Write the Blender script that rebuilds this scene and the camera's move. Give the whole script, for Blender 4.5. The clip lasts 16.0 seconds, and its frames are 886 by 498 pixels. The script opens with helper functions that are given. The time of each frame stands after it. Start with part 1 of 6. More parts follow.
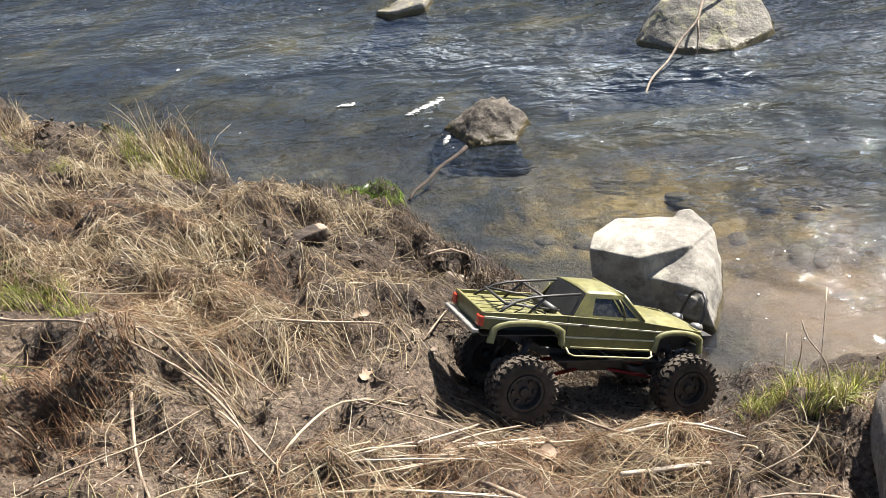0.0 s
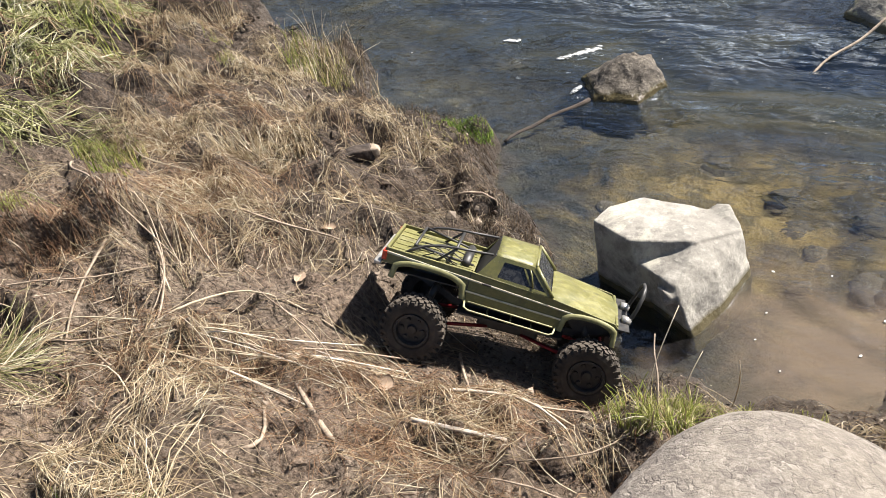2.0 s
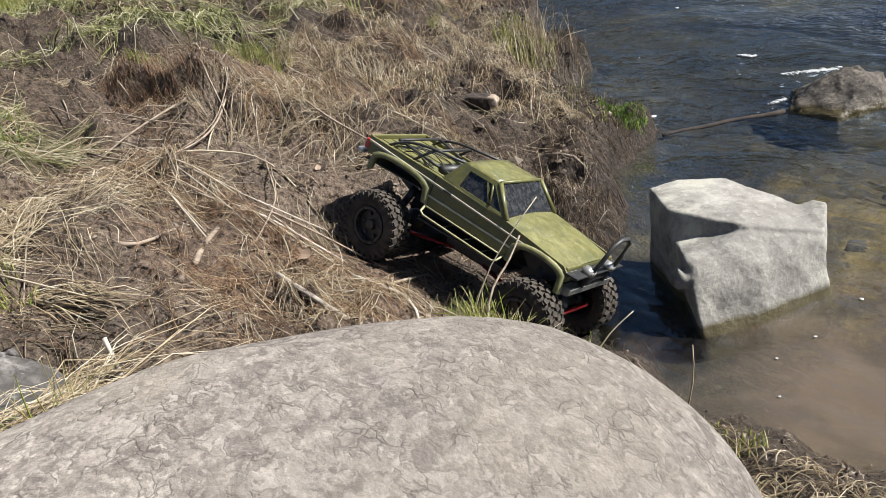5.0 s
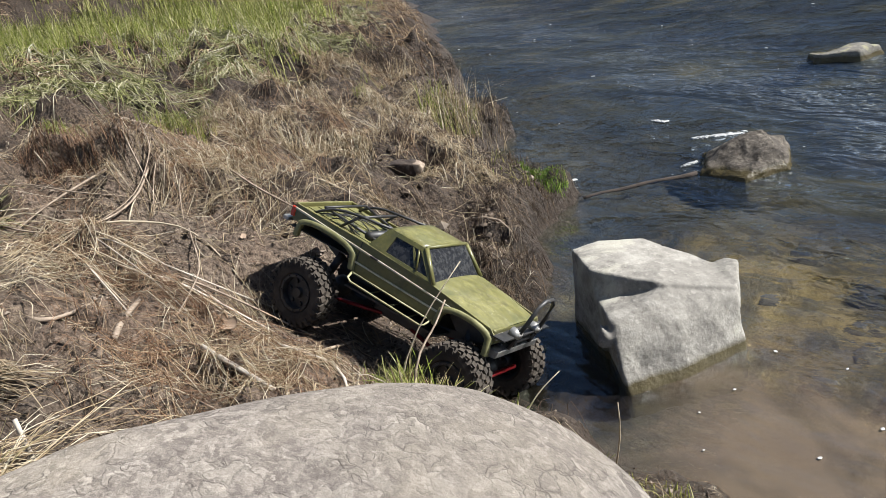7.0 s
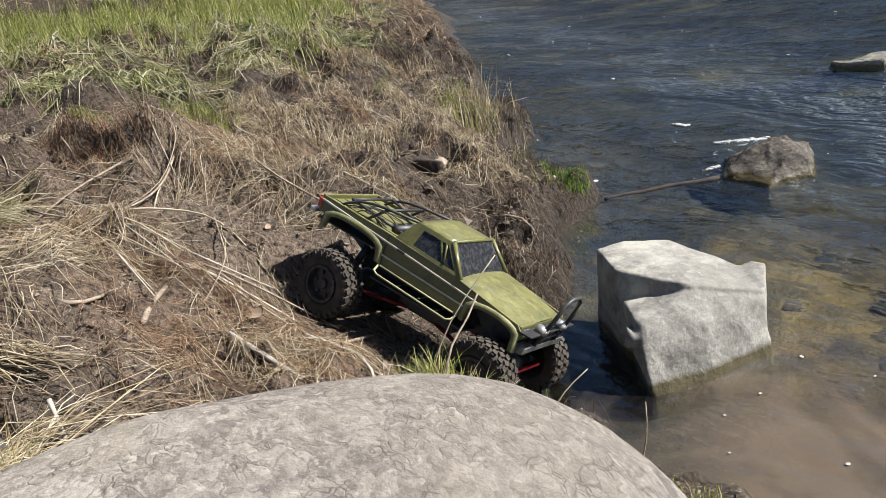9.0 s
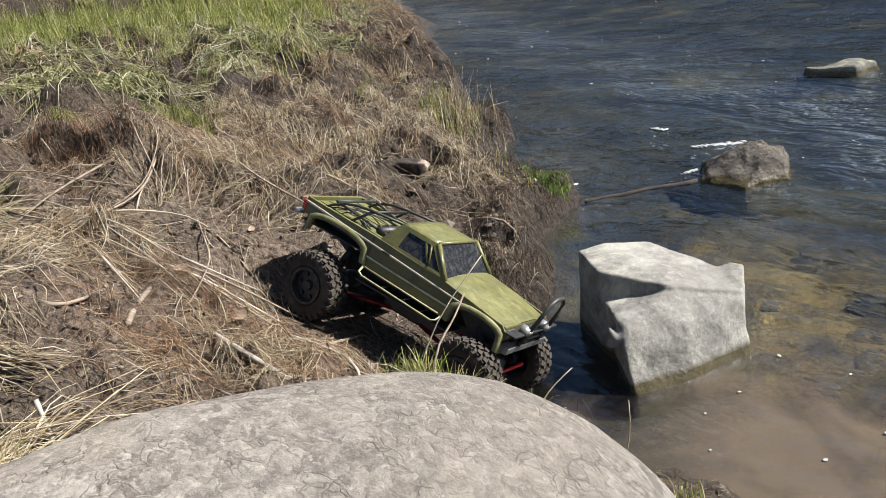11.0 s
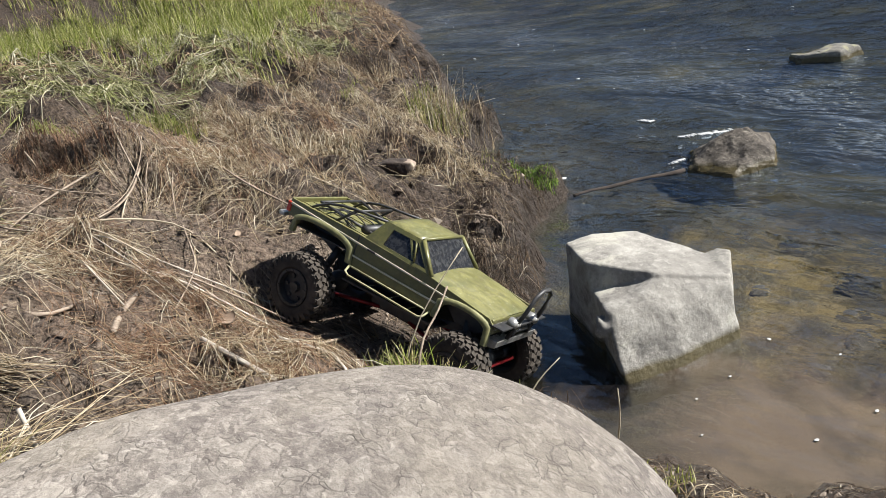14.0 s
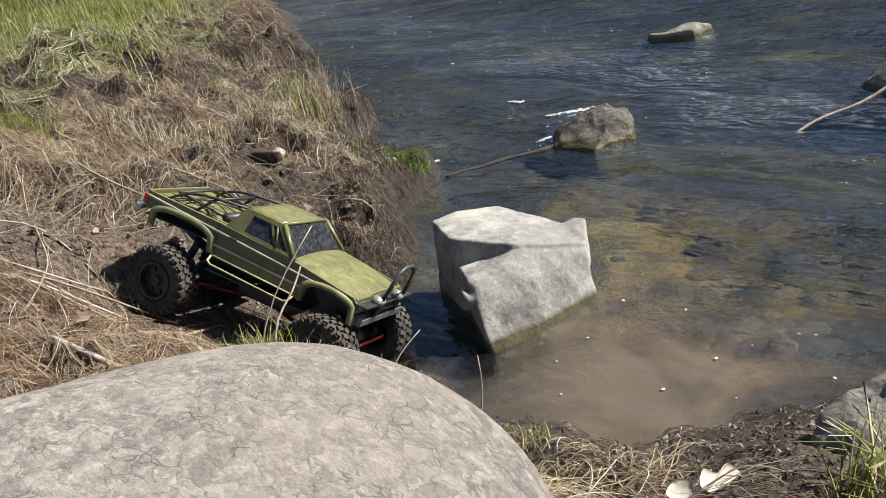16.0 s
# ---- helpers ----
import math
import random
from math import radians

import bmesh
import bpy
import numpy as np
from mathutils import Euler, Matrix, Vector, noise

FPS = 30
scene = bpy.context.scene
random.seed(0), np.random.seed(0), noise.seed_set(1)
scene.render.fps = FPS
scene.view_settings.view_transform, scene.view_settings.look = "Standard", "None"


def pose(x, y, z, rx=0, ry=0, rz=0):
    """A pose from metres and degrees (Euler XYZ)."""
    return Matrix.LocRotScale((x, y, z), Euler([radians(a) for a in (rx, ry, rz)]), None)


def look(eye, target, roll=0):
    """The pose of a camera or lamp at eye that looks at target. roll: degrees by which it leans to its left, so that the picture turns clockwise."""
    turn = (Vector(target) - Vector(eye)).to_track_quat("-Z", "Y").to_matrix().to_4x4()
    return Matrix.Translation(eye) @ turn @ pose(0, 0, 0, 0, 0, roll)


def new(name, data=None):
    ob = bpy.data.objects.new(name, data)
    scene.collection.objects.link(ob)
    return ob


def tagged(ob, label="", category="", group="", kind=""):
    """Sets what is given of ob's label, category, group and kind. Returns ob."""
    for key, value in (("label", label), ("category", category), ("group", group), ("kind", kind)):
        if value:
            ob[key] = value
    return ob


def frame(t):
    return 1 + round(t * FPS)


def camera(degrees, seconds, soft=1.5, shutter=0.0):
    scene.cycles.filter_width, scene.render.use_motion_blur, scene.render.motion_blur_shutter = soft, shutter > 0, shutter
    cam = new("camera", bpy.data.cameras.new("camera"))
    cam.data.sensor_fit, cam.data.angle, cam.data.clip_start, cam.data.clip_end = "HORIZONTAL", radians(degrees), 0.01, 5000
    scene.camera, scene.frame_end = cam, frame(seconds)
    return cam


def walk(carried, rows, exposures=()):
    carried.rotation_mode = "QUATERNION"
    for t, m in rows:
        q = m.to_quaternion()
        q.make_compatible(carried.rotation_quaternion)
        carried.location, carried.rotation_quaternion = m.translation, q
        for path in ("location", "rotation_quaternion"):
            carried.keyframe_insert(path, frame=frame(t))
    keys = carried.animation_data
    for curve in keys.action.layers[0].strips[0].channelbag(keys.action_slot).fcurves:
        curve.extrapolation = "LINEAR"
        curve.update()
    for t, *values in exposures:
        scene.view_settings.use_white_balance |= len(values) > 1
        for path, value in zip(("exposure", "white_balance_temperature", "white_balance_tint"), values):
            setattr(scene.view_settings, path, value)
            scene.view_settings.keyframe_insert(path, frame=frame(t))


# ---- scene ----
cam = camera(59.0, 16.0, soft=0.8)
PATH = [
    (0, (0.036, 0.064, 1.171), (-0.179, 1.648, -0.031), -10.2),
    (0.5, (0.208, 0.057, 1.182), (-0.209, 1.605, -0.014), -9.0),
    (1, (0.351, 0.143, 1.156), (-0.26, 1.624, -0.041), -8.8),
    (1.5, (0.502, 0.185, 1.132), (-0.263, 1.559, -0.104), -13.1),
    (2, (0.686, 0.179, 1.113), (-0.285, 1.454, -0.083), -14.8),
    (2.5, (0.82, 0.21, 1.105), (-0.335, 1.354, -0.061), -15.0),
    (2.9, (0.928, 0.297, 1.055), (-0.345, 1.226, -0.177), -14.6),
    (3, (0.969, 0.334, 1.037), (-0.357, 1.17, -0.204), -16.0),
    (3.5, (1.088, 0.424, 1.053), (-0.353, 1.071, -0.174), -17.3),
    (4, (1.147, 0.508, 0.985), (-0.342, 1.124, -0.198), -14.2),
    (4.5, (1.145, 0.489, 0.804), (-0.421, 1.183, -0.229), -13.9),
    (5, (1.113, 0.507, 0.695), (-0.517, 1.296, -0.157), -13.2),
    (5.2, (1.115, 0.526, 0.702), (-0.488, 1.379, -0.137), -12.5),
    (7.3, (1.123, 0.504, 0.697), (-0.449, 1.495, -0.043), -12.1),
    (7.5, (1.121, 0.5, 0.696), (-0.455, 1.481, -0.049), -12.0),
    (8, (1.114, 0.498, 0.696), (-0.464, 1.469, -0.056), -11.1),
    (8.5, (1.116, 0.489, 0.698), (-0.459, 1.469, -0.05), -10.8),
    (9, (1.106, 0.484, 0.696), (-0.477, 1.46, -0.041), -10.7),
    (9.5, (1.117, 0.476, 0.702), (-0.444, 1.479, -0.044), -10.5),
    (12, (1.104, 0.469, 0.691), (-0.446, 1.499, -0.041), -10.1),
    (12.5, (1.113, 0.47, 0.688), (-0.438, 1.498, -0.046), -10.5),
    (13, (1.111, 0.475, 0.685), (-0.44, 1.505, -0.045), -10.8),
    (13.5, (1.109, 0.478, 0.677), (-0.444, 1.51, -0.048), -11.6),
    (14, (1.12, 0.481, 0.683), (-0.429, 1.513, -0.047), -12.2),
    (14.5, (1.133, 0.48, 0.688), (-0.417, 1.508, -0.048), -12.5),
    (15, (1.142, 0.483, 0.684), (-0.362, 1.564, -0.07), -12.2),
    (15.5, (1.171, 0.496, 0.672), (-0.211, 1.702, -0.126), -11.6),
    (16, (1.172, 0.504, 0.664), (-0.203, 1.714, -0.14), -12.6),
]
walk(cam, [(t, look(eye, target, roll)) for t, eye, target, roll in PATH], [(0, 1.95, 6600, 11), (1.5, 1.9, 6550, 11), (2.5, 1.6, 6500, 12), (3, 1.47, 6550, 12), (3.5, 1.24, 6550, 12), (4, 1.16, 6400, 11), (5, 1.22, 6100, 10), (16, 1.29, 6150, 10)])

# ---- light ----
SUN_AZ, SUN_EL = 52.0, 43.0
world = bpy.data.worlds.new("sky")
scene.world = world
world.use_nodes = True
wn = world.node_tree.nodes
sky = wn.new("ShaderNodeTexSky")
sky.sky_type = "NISHITA"
sky.sun_disc = False
sky.ozone_density = 2.5
sky.dust_density = 1.6
sky.air_density = 1.0
sky.sun_elevation = radians(SUN_EL)
sky.sun_rotation = radians(90 - SUN_AZ)
world.node_tree.links.new(sky.outputs[0], wn["Background"].inputs[0])
wn["Background"].inputs[1].default_value = 0.04
sun = new("sun", bpy.data.lights.new("sun", "SUN"))
sun.data.energy = 5.0
sun.data.angle = radians(0.5)
sun.data.color = (1.0, 0.95, 0.87)
sx, sy, sz = (math.cos(radians(SUN_AZ)) * math.cos(radians(SUN_EL)), math.sin(radians(SUN_AZ)) * math.cos(radians(SUN_EL)), math.sin(radians(SUN_EL)))
sun.matrix_world = look((sx * 20, sy * 20, sz * 20), (0, 0, 0))


# ---- materials ----
class Nodes:
    """A node material under construction."""

    def __init__(self, name):
        self.m = bpy.data.materials.new(name)
        self.m.use_nodes = True
        self.t = self.m.node_tree
        self.b = self.t.nodes["Principled BSDF"]
        self.out = self.t.nodes["Material Output"]
        self.co = self.t.nodes.new("ShaderNodeTexCoord").outputs["Object"]

    def add(self, kind, **props):
        n = self.t.nodes.new(kind)
        if "feature" in props:
            n.feature = props["feature"]
        if "data_type" in props:
            n.data_type = props["data_type"]
            n.blend_type = props["blend_type"]
        if "operation" in props:
            n.operation = props["operation"]
        if "use_clamp" in props:
            n.use_clamp = props["use_clamp"]
        return n

    def link(self, a, b):
        self.t.links.new(a, b)

    def noise(self, scale, detail=4.0, rough=0.6, stretch=None, distortion=0.0, turn=0.0):
        n = self.add("ShaderNodeTexNoise")
        n.inputs["Scale"].default_value = scale
        n.inputs["Detail"].default_value = detail
        n.inputs["Roughness"].default_value = rough
        n.inputs["Distortion"].default_value = distortion
        src = self.co
        if stretch or turn:
            mp = self.add("ShaderNodeMapping")
            mp.inputs["Scale"].default_value = stretch or (1, 1, 1)
            mp.inputs["Rotation"].default_value = (0, 0, radians(turn))
            self.link(src, mp.inputs["Vector"])
            src = mp.outputs[0]
        self.link(src, n.inputs["Vector"])
        return n.outputs["Fac"]

    def voronoi(self, scale, feature="F1", stretch=None):
        n = self.add("ShaderNodeTexVoronoi", feature=feature)
        n.inputs["Scale"].default_value = scale
        src = self.co
        if stretch:
            mp = self.add("ShaderNodeMapping")
            mp.inputs["Scale"].default_value = stretch
            self.link(src, mp.inputs["Vector"])
            src = mp.outputs[0]
        self.link(src, n.inputs["Vector"])
        return n

    def ramp(self, fac, *stops):
        n = self.add("ShaderNodeValToRGB")
        els = n.color_ramp.elements
        while len(els) < len(stops):
            els.new(0.5)
        for e, (p, c) in zip(els, stops):
            e.position = p
            e.color = (*c, 1) if not isinstance(c, (int, float)) else (c, c, c, 1)
        self.link(fac, n.inputs[0])
        return n.outputs[0]

    def mix(self, fac, a, b, blend="MIX"):
        n = self.add("ShaderNodeMix", data_type="RGBA", blend_type=blend)
        for sock, v in ((n.inputs[0], fac), (n.inputs[6], a), (n.inputs[7], b)):
            if isinstance(v, bpy.types.NodeSocket):
                self.link(v, sock)
            elif isinstance(v, (int, float)):
                sock.default_value = v if sock is n.inputs[0] or sock.type == "VALUE" else (v, v, v, 1)
            else:
                sock.default_value = (*v, 1)
        return n.outputs[2]

    def math(self, op, a, b=0.0, clamp=False):
        n = self.add("ShaderNodeMath", operation=op, use_clamp=clamp)
        for sock, v in zip(n.inputs, (a, b)):
            if isinstance(v, bpy.types.NodeSocket):
                self.link(v, sock)
            else:
                sock.default_value = v
        return n.outputs[0]

    def bump(self, height, strength=0.5, distance=0.01, before=None):
        n = self.add("ShaderNodeBump")
        n.inputs["Strength"].default_value = strength
        n.inputs["Distance"].default_value = distance
        self.link(height, n.inputs["Height"])
        if before is not None:
            self.link(before, n.inputs["Normal"])
        return n.outputs[0]

    def done(self, colour=None, rough=0.8, metal=0.0, normal=None, spec=0.5):
        for key, v in (("Base Color", colour), ("Roughness", rough), ("Metallic", metal), ("Normal", normal), ("Specular IOR Level", spec)):
            if v is None:
                continue
            if isinstance(v, bpy.types.NodeSocket):
                self.link(v, self.b.inputs[key])
            elif isinstance(v, tuple):
                self.b.inputs[key].default_value = (*v, 1)
            else:
                self.b.inputs[key].default_value = v
        return self.m


def island_random(n):
    return n.add("ShaderNodeNewGeometry").outputs["Random Per Island"]


def mat_ground():
    n = Nodes("bank soil")
    big = n.noise(5.0, 6, 0.65)
    fine = n.noise(100.0, 8, 0.78)
    clod = n.noise(22.0, 6, 0.6, distortion=0.6)
    soil = n.ramp(fine, (0.36, (0.024, 0.017, 0.012)), (0.46, (0.117, 0.086, 0.062)), (0.62, (0.276, 0.215, 0.160)))
    red = n.ramp(fine, (0.34, (0.028, 0.017, 0.010)), (0.62, (0.191, 0.115, 0.074)))
    col = n.mix(n.ramp(big, (0.45, 0.0), (0.62, 0.45)), soil, red)
    grey = n.ramp(clod, (0.54, 0.0), (0.68, 0.6))
    col = n.mix(grey, col, n.mix(fine, (0.110, 0.082, 0.059), (0.283, 0.215, 0.157)))
    damp = n.ramp(n.noise(3.4, 4, 0.6), (0.48, 0.0), (0.6, 0.5))
    col = n.mix(damp, col, n.mix(fine, (0.016, 0.011, 0.007), (0.085, 0.061, 0.042)))
    # darker soil under the grass of the upper bank
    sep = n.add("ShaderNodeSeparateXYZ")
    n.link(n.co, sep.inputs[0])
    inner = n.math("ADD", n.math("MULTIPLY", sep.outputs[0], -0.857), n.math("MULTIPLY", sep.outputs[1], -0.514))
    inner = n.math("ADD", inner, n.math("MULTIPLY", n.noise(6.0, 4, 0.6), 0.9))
    upper_soil = n.ramp(inner, (0.58, 0.0), (0.8, 0.8))
    col = n.mix(upper_soil, col, n.mix(n.ramp(fine, (0.4, 0.0), (0.62, 1.0)), (0.016, 0.011, 0.007), (0.107, 0.073, 0.048)))
    # dark damp soil on the outer bank, back from the trodden part
    outer = n.math("ADD", sep.outputs[1], n.math("MULTIPLY", n.noise(5.0, 5, 0.65), 0.7))
    col = n.mix(n.ramp(n.math("MULTIPLY", outer, 0.5), (0.66, 0.0), (0.82, 0.7)), col, n.mix(n.ramp(fine, (0.4, 0.0), (0.64, 1.0)), (0.009, 0.007, 0.005), (0.081, 0.055, 0.038)))
    # river bed, by ground height: silt and algae, darkened for light lost in water
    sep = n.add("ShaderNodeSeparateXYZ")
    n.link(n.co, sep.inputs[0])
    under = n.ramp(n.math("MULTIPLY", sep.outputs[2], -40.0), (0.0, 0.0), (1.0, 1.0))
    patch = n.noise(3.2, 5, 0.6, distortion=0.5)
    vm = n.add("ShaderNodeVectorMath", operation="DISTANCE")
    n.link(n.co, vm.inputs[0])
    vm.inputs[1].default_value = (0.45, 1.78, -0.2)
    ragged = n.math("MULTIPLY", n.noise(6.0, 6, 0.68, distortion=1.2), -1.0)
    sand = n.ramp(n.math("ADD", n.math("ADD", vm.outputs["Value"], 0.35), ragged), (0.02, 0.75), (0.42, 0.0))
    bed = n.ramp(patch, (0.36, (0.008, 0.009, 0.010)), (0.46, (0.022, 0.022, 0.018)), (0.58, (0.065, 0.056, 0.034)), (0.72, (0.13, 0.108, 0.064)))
    # bed dimmed across the channel to stand for light lost in depth
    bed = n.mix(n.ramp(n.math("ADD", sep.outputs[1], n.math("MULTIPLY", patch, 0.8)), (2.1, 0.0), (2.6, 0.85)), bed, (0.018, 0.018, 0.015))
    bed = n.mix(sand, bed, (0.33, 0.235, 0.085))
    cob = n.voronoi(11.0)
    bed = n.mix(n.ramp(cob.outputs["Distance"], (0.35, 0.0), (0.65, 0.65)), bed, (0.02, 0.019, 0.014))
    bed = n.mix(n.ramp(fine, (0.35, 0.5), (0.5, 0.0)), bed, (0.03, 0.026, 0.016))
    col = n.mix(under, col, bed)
    wet = n.ramp(n.math("MULTIPLY", sep.outputs[2], 9.0), (0.35, 1.0), (1.0, 0.0))
    wet = n.math("MULTIPLY", wet, n.math("SUBTRACT", 1.0, under))
    col = n.mix(n.math("MULTIPLY", wet, 0.5), col, (0.042, 0.031, 0.021))
    crumb = n.voronoi(95.0)
    h = n.math("ADD", n.math("MULTIPLY", clod, 0.8), n.math("MULTIPLY", fine, 0.8))
    h = n.math("SUBTRACT", h, n.math("MULTIPLY", crumb.outputs["Distance"], 0.25))
    n.b.inputs["Diffuse Roughness"].default_value = 0.8
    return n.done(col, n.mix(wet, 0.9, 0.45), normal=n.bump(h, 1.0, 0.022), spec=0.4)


def mat_water():
    n = Nodes("river water")
    n.t.nodes.remove(n.b)
    flow = n.noise(7.0, 2, 0.5, (0.75, 1.2, 1), 0.9, 30)
    small = n.noise(21.0, 1.5, 0.45, (0.68, 1.2, 1), 1.0, 30)
    tiny = n.noise(95.0, 2, 0.5, (0.6, 1.3, 1), 0.4, 30)
    # calmer in the lee of the near bank, rougher in the current
    sep = n.add("ShaderNodeSeparateXYZ")
    n.link(n.co, sep.inputs[0])
    across = n.math("ADD", n.math("MULTIPLY", sep.outputs[0], 0.42), n.math("MULTIPLY", sep.outputs[1], 0.907))
    reach = across
    across = n.math("ADD", across, n.math("MULTIPLY", n.noise(2.2, 4), 1.1))
    zone = n.ramp(n.math("MULTIPLY", across, 0.3), (0.62, 0.17), (0.73, 0.7), (0.95, 1.0))
    h = n.math("ADD", flow, n.math("ADD", n.math("MULTIPLY", small, 0.5), n.math("MULTIPLY", tiny, 0.03)))
    # scattered steep wavelets that catch the sun
    peak = n.ramp(n.noise(75.0, 2, 0.5, (0.7, 1.3, 1), 0.3, 30), (0.56, 0.0), (0.70, 1.0))
    swell = n.ramp(n.noise(4.5, 3, 0.6), (0.44, 0.0), (0.58, 1.0))
    h = n.math("ADD", h, n.math("MULTIPLY", n.math("MULTIPLY", peak, swell), 0.12))
    lane = n.ramp(n.noise(2.6, 3, 0.55, (0.45, 1.5, 1), 0.6, 30), (0.4, 0.45), (0.6, 1.25))
    h = n.math("MULTIPLY", h, n.math("MULTIPLY", zone, lane))
    nor = n.bump(h, 1.0, 0.05)
    fres = n.add("ShaderNodeFresnel")
    fres.inputs["IOR"].default_value = 1.5
    n.link(nor, fres.inputs["Normal"])
    gl = n.add("ShaderNodeMixShader")
    # rougher gloss in patches, placed to put a silvery sheen on the channel
    sheen_share = n.ramp(n.math("MULTIPLY", reach, 0.3), (0.54, 0.03), (0.72, 0.18), (0.88, 0.03))
    sheen_share = n.math("MULTIPLY", sheen_share, n.ramp(sep.outputs[0], (0.3, 1.0), (0.75, 0.25)))
    sheen_share = n.math("MULTIPLY", sheen_share, n.ramp(n.noise(2.3, 4, 0.6, (0.6, 1.2, 1), 0.8, 30), (0.4, 0.3), (0.6, 1.0)))
    n.link(sheen_share, gl.inputs[0])
    for k, r in ((1, 0.02), (2, 0.55)):
        g = n.add("ShaderNodeBsdfGlossy")
        # gloss tinted blue to deepen the reflected sky
        g.inputs["Color"].default_value = (0.8, 0.9, 1.0, 1)
        g.inputs["Roughness"].default_value = r
        n.link(nor, g.inputs["Normal"])
        n.link(g.outputs[0], gl.inputs[k])
    tr = n.add("ShaderNodeBsdfRefraction")
    tr.inputs["Color"].default_value = (0.74, 0.76, 0.68, 1)
    tr.inputs["IOR"].default_value = 1.18
    tr.inputs["Roughness"].default_value = 0.07
    n.link(nor, tr.inputs["Normal"])
    df = n.add("ShaderNodeBsdfDiffuse")
    drift = n.noise(2.7, 5, 0.62, (0.6, 1.2, 1), 0.8, 30)
    # silt stirred up in the shallow corner beside the stone
    vm = n.add("ShaderNodeVectorMath", operation="DISTANCE")
    n.link(n.co, vm.inputs[0])
    vm.inputs[1].default_value = (0.63, 1.26, 0)
    cloud = n.math("ADD", vm.outputs["Value"], n.math("MULTIPLY", n.noise(4.0, 5, 0.62, distortion=1.2), 0.6))
    silt = n.ramp(cloud, (0.38, 0.70), (0.52, 0.38), (0.68, 0.0))
    # murky in the deep channel, clearer over the sand bar
    murk = n.ramp(n.math("MULTIPLY", across, 0.3), (0.64, 0.08), (0.80, 0.9))
    murk = n.math("MULTIPLY", murk, n.ramp(drift, (0.36, 0.6), (0.62, 1.0)))
    # the murk's blue end paints reflected sky into the water colour
    tone = n.ramp(drift, (0.36, (0.003, 0.007, 0.017)), (0.47, (0.007, 0.011, 0.017)), (0.57, (0.018, 0.02, 0.017)), (0.68, (0.045, 0.041, 0.024)))
    n.link(n.mix(silt, tone, (0.175, 0.128, 0.083)), df.inputs["Color"])
    thick = n.math("MAXIMUM", silt, murk)
    body = n.add("ShaderNodeMixShader")
    n.link(thick, body.inputs[0])
    n.link(tr.outputs[0], body.inputs[1])
    n.link(df.outputs[0], body.inputs[2])
    top = n.add("ShaderNodeMixShader")
    n.link(fres.outputs[0], top.inputs[0])
    n.link(body.outputs[0], top.inputs[1])
    n.link(gl.outputs[0], top.inputs[2])
    n.link(top.outputs[0], n.out.inputs[0])
    return n.m


def mat_rock(name, dark, mid, light, grain=40.0, lichen=None, wet_line=False, bump=0.5, flecks=0.5):
    n = Nodes(name)
    a = n.noise(grain, 8, 0.72)
    b = n.noise(grain * 0.14, 5, 0.65, distortion=0.4)
    big = n.noise(grain * 0.05, 4, 0.6)
    col = n.ramp(a, (0.34, dark), (0.5, mid), (0.64, light))
    col = n.mix(n.ramp(b, (0.38, 0.55), (0.5, 0.0)), col, dark)
    col = n.mix(n.ramp(b, (0.55, 0.0), (0.7, 0.55)), col, light)
    col = n.mix(n.ramp(big, (0.35, 0.45), (0.6, 0.0)), col, mid)
    sp = n.noise(grain * 3.2, 3, 0.55)
    col = n.mix(n.ramp(sp, (0.6, 0.0), (0.68, flecks)), col, tuple(min(1, v * 1.25) for v in light))
    col = n.mix(n.ramp(sp, (0.33, flecks), (0.41, 0.0)), col, tuple(v * 0.6 for v in dark))
    if lichen:
        col = n.mix(n.ramp(n.noise(grain * 0.3, 7, 0.72, distortion=0.5), (0.53, 0.0), (0.6, 0.65)), col, lichen)
    rough = 0.85
    if wet_line:
        sep = n.add("ShaderNodeSeparateXYZ")
        n.link(n.co, sep.inputs[0])
        z = n.math("ADD", sep.outputs[2], n.math("MULTIPLY", n.noise(24.0, 4), 0.016))
        wet = n.ramp(n.math("MULTIPLY", z, 16.0), (0.36, 1.0), (0.50, 0.0))
        col = n.mix(n.math("MULTIPLY", wet, 0.88), col, (0.072, 0.056, 0.02))
        rough = n.mix(wet, 0.85, 0.25)
    h = n.math("ADD", n.math("ADD", a, n.math("MULTIPLY", b, 1.5)), n.math("MULTIPLY", sp, 0.4))
    n.b.inputs["Diffuse Roughness"].default_value = 0.5
    return n.done(col, rough, normal=n.bump(h, bump, 0.012), spec=0.3)


